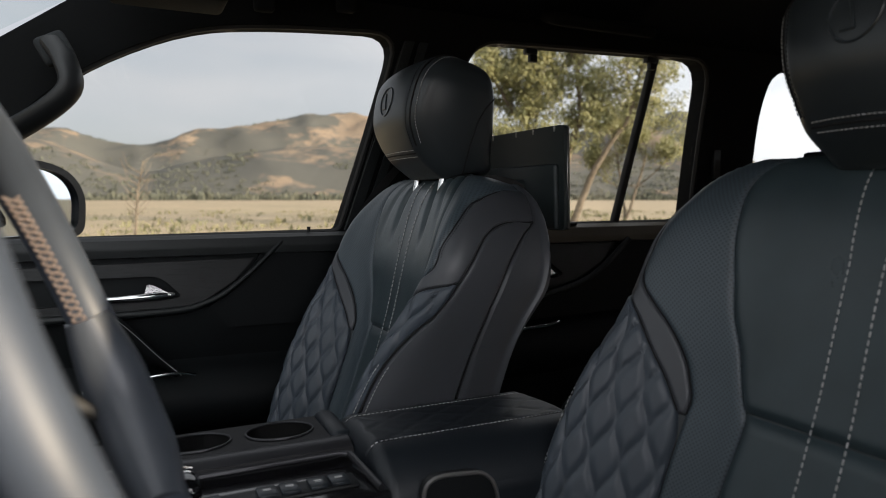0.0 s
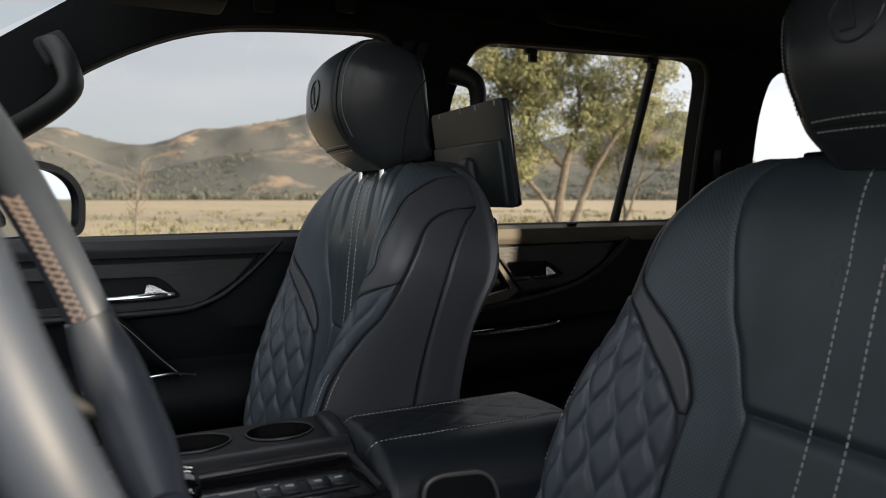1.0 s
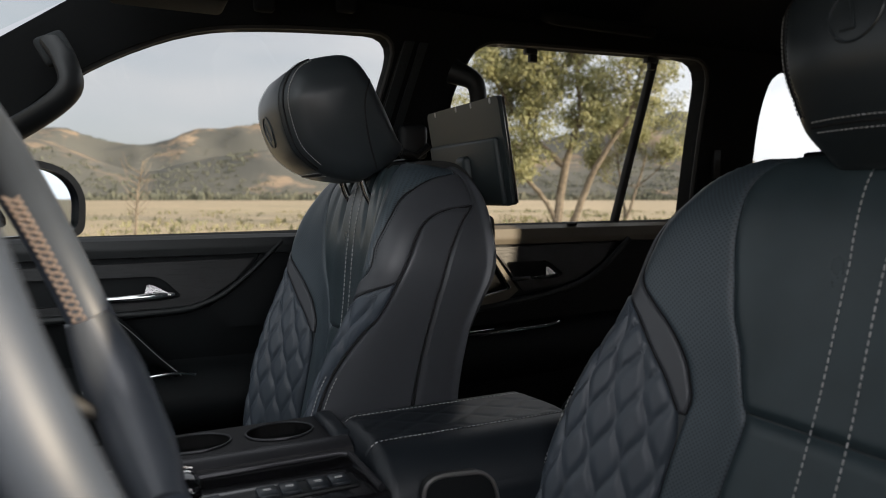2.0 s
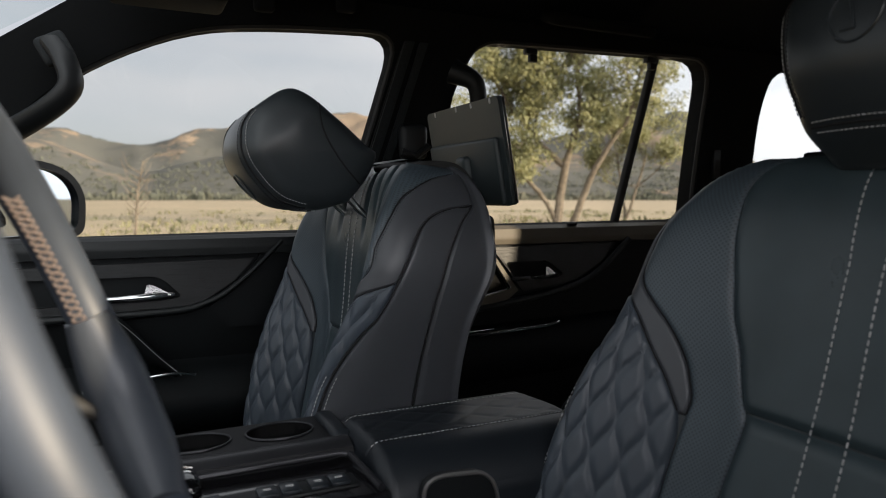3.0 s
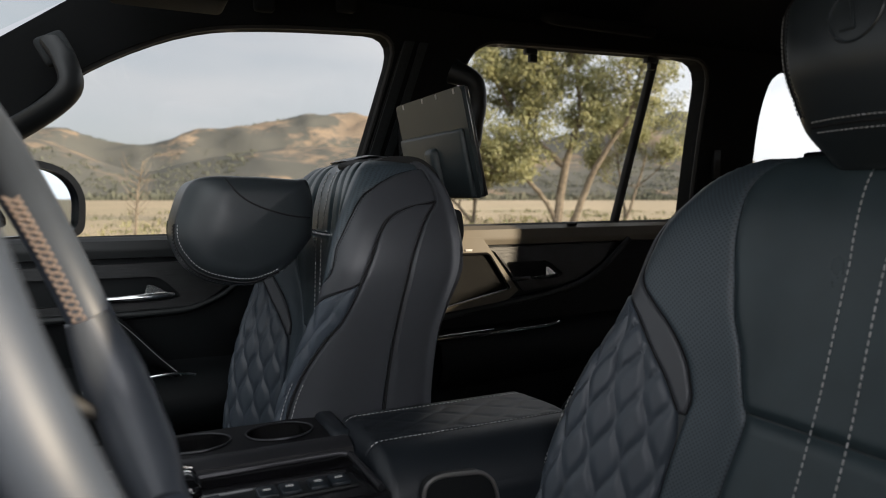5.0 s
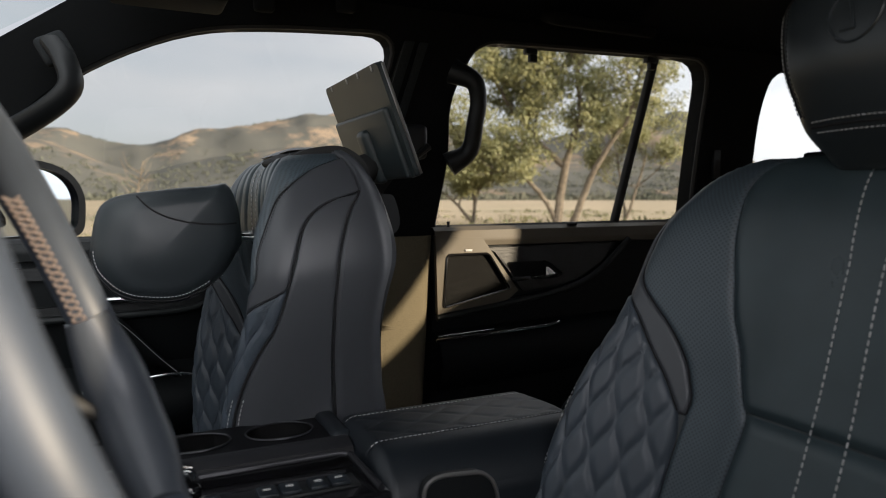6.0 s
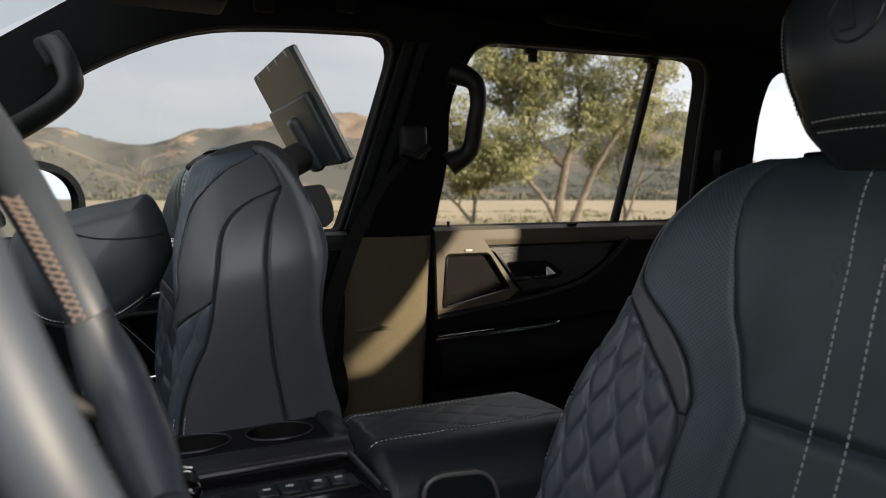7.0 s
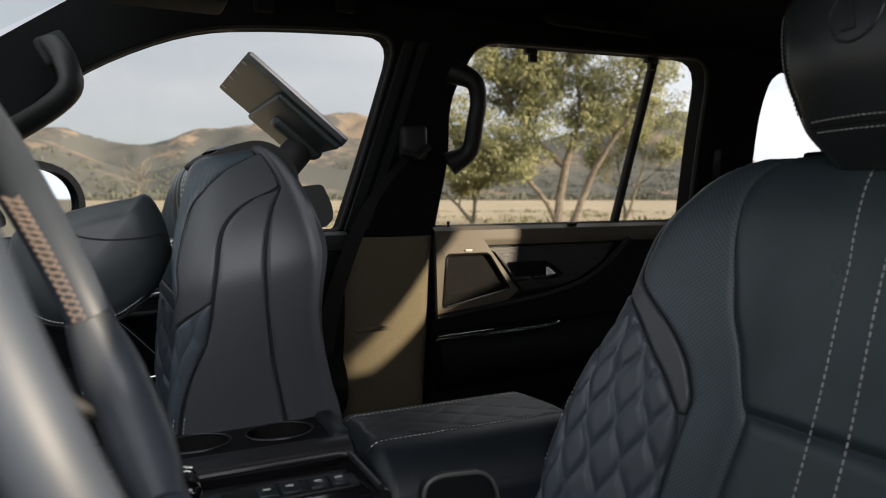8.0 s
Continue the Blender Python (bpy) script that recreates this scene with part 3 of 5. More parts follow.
        part(name, sheet_bm(strip, [], lambda x, z, d: lean(x, z, -0.020 + d), 0.012), VISOR, pil, "raised rubber-edged lip")

    def lower(a, b):
        z = 0.45 + 0.765 * b
        x0, x1 = 0.455 + 0.03 * b, 0.665 + 0.055 * b
        x = x0 + (x1 - x0) * a
        return Vector((x, 0.775 - 0.035 * math.sin(math.pi * a) ** 0.5 - 0.02 * (1 - b), z))
    part("lower_cover", grid_bm(lower, 16, 20), PILLAR, pil, "coarse fabric lower cover")
    part("ledge", tube_bm([(0.50, 0.735, 0.985), (0.56, 0.728, 0.990), (0.60, 0.732, 0.985)], [0.004, 0.007, 0.002], 8), PILLAR, pil)
    # seat belt
    belt = thing("seat_belt", "black webbing seat belt hanging from the centre pillar", "seat belt")

    way = smooth_curve([(0, (0.637, 0.685, 1.433)), (0.3, (0.521, 0.69, 1.293)), (0.62, (0.443, 0.7, 1.104)), (1, (0.412, 0.72, 0.923))])

    def strap(a, b):
        return Vector(way(b)) + Vector((0.050 * (a - 0.5), 0.004 * math.sin(9 * b), 0.026 * (a - 0.5)))
    bm = grid_bm(strap, 4, 24)
    bmesh.ops.solidify(bm, geom=bm.faces, thickness=0.0015)
    part("webbing", bm, BELT, belt)
    part("height_adjuster", box_bm((0.07, 0.035, 0.085), (0.637, 0.700, 1.448), 0.014, 3), PLASTIC, belt)
    part("belt_guide", tube_bm([(0.602, 0.682, 1.423), (0.637, 0.675, 1.413), (0.672, 0.682, 1.437)], 0.009, 8), PLASTIC, belt)


def build_front_door():
    door = thing("front_passenger_door", "black leather-trimmed front door, closed, with raised window line", "car door", kind="structure")

    def face(x, z):
        """Inner skin of the door: distance y at (x, z)."""
        return 0.775 - 0.03 * math.exp(-((z - 1.05) / 0.13) ** 2)

    def skin(x0, x1, z0, z1, off, nx=24, nz=14):
        return grid_bm(lambda a, b: Vector((x0 + (x1 - x0) * a, face(0, z0 + (z1 - z0) * b) - off, z0 + (z1 - z0) * b)), nx, nz)
    part("door_skin", skin(-0.95, 0.475, 0.40, 1.20, 0.0), TRIM, door)
    # padded top rail
    prof = [(0.800, 1.222), (0.765, 1.226), (0.748, 1.218), (0.744, 1.20), (0.746, 1.182), (0.775, 1.178)]

    def rail(a, b):
        i = b * (len(prof) - 1)
        k = min(len(prof) - 2, int(i))
        p = Vector(prof[k]).lerp(Vector(prof[k + 1]), i - k)
        return Vector((-0.95 + 1.435 * a, p.x, p.y + 0.004 * a))
    part("top_rail", grid_bm(rail, 30, 20), TRIM_SOFT, door, "padded leather top rail")
    # wood band
    wood = [Vector(p) for p in ((-0.60, 1.166), (0.262, 1.174), (0.215, 1.125), (0.15, 1.085), (0.10, 1.070), (-0.60, 1.075))]
    hole = rounded([(-0.40, 1.087, 0.01), (0.065, 1.090, 0.02), (0.105, 1.097, 0.012), (0.060, 1.142, 0.02), (-0.40, 1.146, 0.01)])
    part("wood_band", sheet_bm(wood, [hole], lambda x, z, d: Vector((x, face(x, z) - 0.012 + d, z)), 0.009), WOOD, door, "black open-pore wood band")
    part("handle_recess", sheet_bm(hole, [], lambda x, z, d: Vector((x, face(x, z) + 0.02 + d, z)), 0.004), GLOSS, door, "dark recess")
    hb = bmesh.new()
    for i in range(len(hole)):
        p, q = hole[i], hole[(i + 1) % len(hole)]
        hb.faces.new([hb.verts.new(v) for v in (Vector((p[0], face(0, p[1]) - 0.004, p[1])), Vector((q[0], face(0, q[1]) - 0.004, q[1])), Vector((q[0], face(0, q[1]) + 0.02, q[1])), Vector((p[0], face(0, p[1]) + 0.02, p[1])))])
    part("recess_wall", hb, GLOSS, door)
    handle = part("door_handle", tube_bm([(-0.085, 0.735, 1.100), (-0.06, 0.728, 1.099), (0.00, 0.724, 1.100), (0.055, 0.726, 1.103), (0.088, 0.735, 1.103)], [0.003, 0.006, 0.008, 0.009, 0.004], 10), CHROME, door, "satin chrome pull lever")
    part("lever_tip", sheet_bm(rounded([(0.028, 1.104, 0.004), (0.084, 1.102, 0.006), (0.050, 1.124, 0.006), (0.034, 1.128, 0.005)]), [], lambda x, z, d: Vector((x, 0.720 + d + (x - 0.03) * 0.10 + (z - 1.10) * 0.27, z)), 0.014), CHROME, handle)
    # raised swoosh behind the wood, sweeping up to the rail
    path = smooth_curve([(0, (-0.6, 0.728, 1.062)), (0.45, (0.05, 0.727, 1.066)), (0.65, (0.16, 0.73, 1.083)), (0.82, (0.235, 0.736, 1.13)), (1, (0.325, 0.748, 1.212))])
    part("sweep_edge", tube_bm([path(i / 40) for i in range(41)], [0.011 - 0.006 * (i / 40) for i in range(41)], 10), TRIM_SOFT, door)
    # rear upper corner pad
    pad = [Vector(p) for p in ((0.29, 1.205), (0.47, 1.218), (0.468, 1.02), (0.20, 1.02), (0.16, 1.07), (0.235, 1.12))]
    part("corner_pad", sheet_bm(pad, [], lambda x, z, d: Vector((x, face(x, z) - 0.008 + d, z)), 0.007), TRIM, door)
    # armrest and pull strap
    def arm(a, b):
        z = 0.80 + 0.17 * b
        return Vector((-0.62 + 1.08 * a, 0.76 - 0.085 * math.sin(math.pi * min(1, b * 1.05)) ** 0.55, z - 0.02 * a))
    part("armrest", grid_bm(arm, 30, 20), TRIM, door)
    strap = smooth_curve([(0, (-0.054, 0.705, 1.096)), (0.36, (-0.001, 0.688, 1.047)), (0.74, (0.056, 0.682, 0.981)), (1, (0.096, 0.686, 0.937))])

    def band(a, b):
        p = Vector(strap(a))
        w = 0.085 - 0.045 * a * a
        return p + Vector((-w * 0.75 * b, 0.030 * (2 * b - 0.5) ** 2 - 0.008, -w * b * (1 - 0.75 * a * a)))
    bm = grid_bm(band, 24, 10)
    bmesh.ops.solidify(bm, geom=bm.faces, thickness=0.006)
    part("pull_strap", bm, TRIM, door, "stitched leather pull strap")
    part("stitching", stitch_bm([band(i / 30, 0.06) + Vector((0, -0.0065, 0)) for i in range(31)], 0.0045, 0.0022, 0.0008), STITCH, door, "grey stitching")
    cs = smooth_curve([(0, (-0.09, 0.64, 0.930)), (0.5, (0.016, 0.64, 0.946)), (0.85, (0.088, 0.64, 0.951)), (1, (0.120, 0.645, 0.943))])
    part("chrome_strip", tube_bm([cs(i / 16) for i in range(17)], 0.0028, 6), CHROME, door, "thin chrome strip")
    # lock pin
    part("lock_pin", tube_bm([(0.395, 0.772, 1.218), (0.395, 0.772, 1.234), (0.395, 0.772, 1.243)], [0.0035, 0.0035, 0.005], 8), PLASTIC, door)
    build_mirror(door)
    # pane
    pane = part("pane", sheet_bm(FRONT_HOLE, [], lambda x, z, d: lean(x, z, 0.035 + d), 0.004), GLASS, door, "clear side glass", smooth=False)
    pane.visible_shadow = False


def build_rear_door():
    door = thing("rear_passenger_door", "black rear door, closed, with speaker grille and chrome strip", "car door", kind="structure")
    face = lambda z: 0.775 - 0.02 * math.exp(-((z - 1.05) / 0.15) ** 2)
    part("door_skin", grid_bm(lambda a, b: Vector((0.715 + 1.1 * a, face(0.40 + 0.80 * b), 0.40 + 0.80 * b)), 20, 16), TRIM, door)
    prof = [(0.800, 1.232), (0.770, 1.236), (0.755, 1.226), (0.752, 1.20), (0.754, 1.185), (0.775, 1.18)]

    def rail(a, b):
        i = b * (len(prof) - 1)
        k = min(len(prof) - 2, int(i))
        p = Vector(prof[k]).lerp(Vector(prof[k + 1]), i - k)
        return Vector((0.72 + 1.1 * a, p.x, p.y + 0.004 * a))
    part("top_rail", grid_bm(rail, 24, 20), SUNLIT_TRIM, door)
    # speaker surround and mesh
    sp_out = [Vector(p) for p in ((0.722, 1.215), (0.86, 1.205), (0.965, 1.06), (0.93, 1.035), (0.722, 1.01))]
    sp_in = rounded([(0.738, 1.026, 0.008), (0.938, 1.066, 0.01), (0.876, 1.164, 0.012), (0.752, 1.164, 0.012)])
    part("speaker_surround", sheet_bm(sp_out, [sp_in], lambda x, z, d: Vector((x, face(z) - 0.018 + d, z)), 0.014), SUNLIT_TRIM, door)
    part("speaker_mesh", sheet_bm(sp_in, [], lambda x, z, d: Vector((x, face(z) - 0.008 + d, z)), 0.003), GRILLE, door, "perforated metal speaker mesh")
    rim = [Vector((p[0], face(p[1]) - 0.019, p[1])) for p in sp_in]
    part("speaker_rim", tube_bm(rim, 0.003, 6, closed=True), GLOSS, door)
    part("rim_badge", box_bm((0.02, 0.002, 0.006), (0.815, face(1.166) - 0.020, 1.174), 0.001, 1), WHITE_MARK, door)
    # wood band and handle
    band = [Vector(p) for p in ((0.875, 1.178), (1.30, 1.182), (1.26, 1.13), (1.18, 1.085), (1.12, 1.07), (0.985, 1.055), (0.90, 1.165))]
    hole = rounded([(0.955, 1.084, 0.01), (1.090, 1.086, 0.012), (1.120, 1.098, 0.012), (1.070, 1.137, 0.015), (0.930, 1.137, 0.012)])
    part("wood_band", sheet_bm(band, [hole], lambda x, z, d: Vector((x, face(z) - 0.012 + d, z)), 0.01), WOOD, door)
    part("handle_recess", sheet_bm(hole, [], lambda x, z, d: Vector((x, face(z) + 0.015 + d, z)), 0.003), GLOSS, door)
    h = part("door_handle", tube_bm([(0.950, 0.744, 1.092), (1.04, 0.738, 1.092), (1.10, 0.742, 1.098)], [0.004, 0.006, 0.004], 8), DARK_CHROME, door)
    part("lever_tip", sheet_bm(rounded([(1.054, 1.098, 0.003), (1.086, 1.100, 0.004), (1.068, 1.118, 0.005), (1.057, 1.120, 0.004)]), [], lambda x, z, d: Vector((x, 0.736 + d + (z - 1.10) * 0.27, z)), 0.012), DARK_CHROME, h)
    path = smooth_curve([(0, (0.72, 0.742, 1.0)), (0.3, (0.95, 0.740, 1.03)), (0.6, (1.14, 0.740, 1.06)), (0.8, (1.24, 0.744, 1.10)), (1, (1.36, 0.752, 1.19))])
    part("sweep_edge", tube_bm([path(i / 40) for i in range(41)], 0.009, 10), TRIM_SOFT, door)
    part("armrest", grid_bm(lambda a, b: Vector((0.72 + 0.85 * a, 0.765 - 0.06 * math.sin(math.pi * b) ** 0.5, 0.80 + 0.165 * b + 0.02 * a)), 20, 16), TRIM, door)
    part("chrome_strip", tube_bm([(0.70, 0.70, 0.950), (0.86, 0.70, 0.956), (1.04, 0.70, 0.964), (1.08, 0.71, 0.969)], 0.0046, 8), CHROME, door, "thin chrome strip")
    part("chrome_strip", tube_bm([(0.71, 0.708, 0.960), (0.87, 0.708, 0.966)], 0.0016, 6), CHROME, door)
    part("lock_pin", tube_bm([(0.768, 0.772, 1.225), (0.768, 0.772, 1.240), (0.768, 0.772, 1.250)], [0.0035, 0.0035, 0.005], 8), PLASTIC, door)
    part("blind_hook", box_bm((0.03, 0.016, 0.012), (1.16, 0.765, 1.238), 0.004, 2), PLASTIC, door)
    for x, z in ((0.955, 1.688), (1.352, 1.700)):
        b = box_bm((0.034, 0.02, 0.016), lean(x, z, -0.01), 0.003, 2)
        box_bm((0.022, 0.016, 0.02), lean(x + 0.008, z - 0.016, -0.012), 0.003, 2, b)
        part("blind_hook", b, PLASTIC, door)
    bar = bmesh.new()
    tube_bm([lean(1.392, 1.712, 0.02), lean(1.374, 1.48, 0.02), lean(1.355, 1.235, 0.02)], 0.0155, 10, bar, flat=0.9)
    part("division_bar", bar, RUBBER, door, "black glass division bar")
    pane = part("pane", sheet_bm(REAR_HOLE, [], lambda x, z, d: lean(x, z, 0.035 + d), 0.004), GLASS, door, smooth=False)
    pane.visible_shadow = False
    q = part("pane", sheet_bm(QUARTER_HOLE, [], lambda x, z, d: lean(x, z, 0.035 + d), 0.004), GLASS, door, smooth=False)
    q.visible_shadow = False


def build_mirror(door):
    out = rounded([(-0.30, 1.205, 0.03), (-0.100, 1.212, 0.035), (-0.092, 1.33, 0.05), (-0.142, 1.398, 0.06), (-0.30, 1.410, 0.06)])
    inn = rounded([(-0.29, 1.222, 0.03), (-0.114, 1.226, 0.03), (-0.107, 1.328, 0.045), (-0.150, 1.382, 0.05), (-0.29, 1.394, 0.06)])
    at = lambda x, z, d: Vector((x + d * 0.75, 1.14 + (x + 0.10) * 1.13 - d * 0.66, z))
    mir = part("door_mirror", sheet_bm(out, [inn], at, -0.03), PAINT, door, "black exterior mirror housing")
    part("back_shell", sheet_bm(out, [], lambda x, z, d: at(x, z, -0.031 - d), 0.07), PAINT, mir)
    part("mirror_glass", sheet_bm(inn, [], lambda x, z, d: at(x, z, -0.012 - d), 0.003), MIRROR, mir, "silver mirror glass")
    part("mirror_arm", tube_bm([(-0.42, 0.84, 1.20), (-0.34, 0.92, 1.23), (-0.27, 0.99, 1.27)], 0.03, 10), PAINT, mir)


# ---- front seats: local z runs up the backrest, the front faces -x ----
W_PASS = smooth_curve([(0, .215), (.15, .228), (.38, .247), (.47, .262), (.57, .277), (.62, .271), (.67, .255), (.712, .230), (.74, .200), (.757, .160), (.765, .12)])
W_DRIVE = smooth_curve([(0, .292), (.15, .305), (.33, .312), (.44, .304), (.52, .288), (.57, .283), (.62, .281), (.67, .268), (.712, .246), (.74, .216), (.757, .174), (.765, .13)])
C_S = smooth_curve([(0.0, 0.10), (0.15, 0.085), (0.30, 0.070), (0.45, 0.062), (0.60, 0.066), (0.68, 0.062), (0.73, 0.048), (0.765, 0.015)])
B_PASS = smooth_curve([(0.0, 0.085), (0.15, 0.100), (0.27, 0.108), (0.37, 0.102), (0.44, 0.086), (0.50, 0.066), (0.55, 0.053), (0.60, 0.044), (0.64, 0.034), (0.70, 0.012), (0.745, 0.0), (0.765, 0.0)])
B_DRIVE = smooth_curve([(0.0, 0.075), (0.15, 0.095), (0.27, 0.101), (0.37, 0.096), (0.44, 0.083), (0.50, 0.064), (0.55, 0.053), (0.60, 0.044), (0.64, 0.034), (0.70, 0.012), (0.745, 0.0), (0.765, 0.0)])
T_S = smooth_curve([(0.0, 0.060), (0.2, 0.076), (0.347, 0.074), (0.39, 0.069), (0.48, 0.069), (0.53, 0.080), (0.594, 0.101), (0.66, 0.095), (0.71, 0.083), (0.745, 0.066), (0.765, 0.045)])
S_TOP = 0.765
DRIVER = [False]
U_K = (0.0, 0.12, 0.22, 0.33, 0.42, 0.48, 0.62, 0.78, 0.85, 1.0)


def seat_point(u, s):
    c, t = C_S(s), T_S(s)
    W, b = (W_DRIVE(s), B_DRIVE(s)) if DRIVER[0] else (W_PASS(s), B_PASS(s))
    x0 = c
    q = abs(u)
    ctrl = ((0, -x0 + 0.006), (0.25, -x0 + 0.002), (0.50, -x0 - 0.06 * b), (0.74, -x0 - 0.62 * b), (0.89, -x0 - b), (0.99, -x0 - b * 0.80 + 0.02), (1.0, (-x0 - b + t) * 0.45 + 0.0), (0.975, t * 0.72), (0.90, t * 0.97), (0.0, t + 0.012))
    i = max(0, min(len(U_K) - 2, next((j for j in range(len(U_K) - 1) if q <= U_K[j + 1]), len(U_K) - 2)))
    pts = [Vector(ctrl[max(0, min(len(ctrl) - 1, k))]) for k in (i - 1, i, i + 1, i + 2)]
    if i == 0:
        pts[0] = Vector((-ctrl[1][0], ctrl[1][1]))
    if i == len(U_K) - 2:
        pts[3] = Vector((-ctrl[-2][0], ctrl[-2][1]))
    a = (q - U_K[i]) / (U_K[i + 1] - U_K[i])
    p = 0.5 * (2 * pts[1] + (pts[2] - pts[0]) * a + (2 * pts[0] - 5 * pts[1] + 4 * pts[2] - pts[3]) * a * a + (3 * pts[1] - pts[0] - 3 * pts[2] + pts[3]) * a**3)
    return Vector((p.y, math.copysign(1, u) * p.x * W if u else 0.0, s))


def seat_normal(u, s):
    e = 0.004
    du = seat_point(u + e, s) - seat_point(u - e, s)
    ds = seat_point(u, min(S_TOP, s + e)) - seat_point(u, s - e)
    n = du.cross(ds)
    return n.normalized() if n.length > 1e-12 else Vector((0, 0, 1))


def on_seat(u, s, off=0.0):
    n = seat_normal(u, s)
    return seat_point(u, s) + n * off


OUT = 1.0 if seat_normal(0.0, 0.3).x < 0 else -1.0


def patch(ua, ub, sa, sb, nu, ns, puff=0.004, groove=-0.003, disp=None, edge=0.012):
    """A padded piece of the seat between two u lines (functions of s) and two s lines."""
    def f(a, b):
        s = sa + (sb - sa) * b
        u = ua(s) + (ub(s) - ua(s)) * a
        p = seat_point(u, s)
        wid = (seat_point(ub(s), s) - seat_point(ua(s), s)).length + 1e-5
        d = min(a * wid, (1 - a) * wid, b * (sb - sa), (1 - b) * (sb - sa))
        k = min(1.0, d / edge)
        h = groove + (puff - groove) * math.sqrt(max(0.0, 1 - (1 - k) ** 2))
        if disp:
            h += disp(a * wid, s, k, u)
        return p + seat_normal(u, s) * OUT * h

    def uv(a, b):
        s = sa + (sb - sa) * b
        wid = (seat_point(ub(s), s) - seat_point(ua(s), s)).length
        return (a * wid + 0.5 * (ua(s)), s)
    return grid_bm(f, nu, ns, uv)


def quilt(sign):
    """Ogee diamonds sewn along waving lines."""
    def d(across, s, k, u):
        p, L = 0.0210, 0.100
        v = abs(u) * 0.86 - 0.06 * s
        best = 1.0
        for j in (-1, 0, 1):
            n = math.floor(v / p) + j
            wave = (1 if n % 2 else -1) * p * 0.46 * math.sin(2 * math.pi * s / L)
            best = min(best, abs(v - n * p - wave))
        return 0.0048 * (min(1.0, best / 0.010) ** 0.7 - 1.0) * min(1.0, k * 1.5)
    return d


def quilt_lines(s0, s1, u0, u1, sign):
    """Thread along the quilt's waving lines."""
    bm = bmesh.new()
    p, L = 0.0210, 0.100
    for n in range(-8, 26):
        run = []
        for i in range(241):
            s = s0 + (s1 - s0) * i / 240
            v = n * p + (1 if n % 2 else -1) * p * 0.46 * math.sin(2 * math.pi * s / L)
            u = (v + 0.06 * s) / 0.86
            if u0(s) + 0.008 < u < u1(s) - 0.008:
                run.append(on_seat(sign * u, s, OUT * 0.0002))
            else:
                if len(run) > 6:
                    stitch_bm(run, 0.0032, 0.0016, 0.0007, bm)
                run = []
        if len(run) > 6:
            stitch_bm(run, 0.0032, 0.0016, 0.0007, bm)
    return bm


# seam lines: insert edge, inner edge of the shoulder piece, quilt edge, side arch, side spine
UC = smooth_curve([(0.0, 0.156), (0.33, 0.156), (0.405, 0.15), (0.426, 0.15), (0.456, 0.169), (0.503, 0.194), (0.541, 0.219), (0.592, 0.238), (0.635, 0.256), (0.673, 0.275), (0.703, 0.294), (0.735, 0.30), (0.765, 0.30)])
UI = smooth_curve([(0.0, 0.242), (0.405, 0.242), (0.426, 0.241), (0.439, 0.246), (0.473, 0.269), (0.503, 0.306), (0.533, 0.363), (0.567, 0.430), (0.61, 0.435), (0.635, 0.444), (0.661, 0.45), (0.686, 0.456), (0.703, 0.478), (0.716, 0.52), (0.727, 0.57), (0.735, 0.66), (0.741, 0.745), (0.765, 0.76)])
UQ = smooth_curve([(0.0, 0.244), (0.371, 0.244), (0.405, 0.252), (0.422, 0.265), (0.452, 0.294), (0.482, 0.338), (0.512, 0.383), (0.528, 0.42), (0.542, 0.455), (0.553, 0.485), (0.559, 0.506), (0.765, 0.51)])
UA_LOW = smooth_curve([(0.0, 0.446), (0.365, 0.447), (0.42, 0.451), (0.475, 0.467), (0.503, 0.484), (0.529, 0.50), (0.556, 0.511), (0.575, 0.519), (0.601, 0.530), (0.627, 0.539), (0.648, 0.551), (0.665, 0.577), (0.678, 0.627), (0.683, 0.678), (0.690, 0.75)])
UV_LOW = smooth_curve([(0.0, 0.66), (0.38, 0.672), (0.456, 0.664), (0.494, 0.658), (0.546, 0.645), (0.592, 0.640), (0.631, 0.660), (0.667, 0.698), (0.690, 0.752)])


def UA(s):
    return UA_LOW(s) if s < 0.69 else 0.75 + (s - 0.69) * 0.4


def UV_(s):
    return UV_LOW(s) if s < 0.69 else 0.752 + (s - 0.69) * 0.4


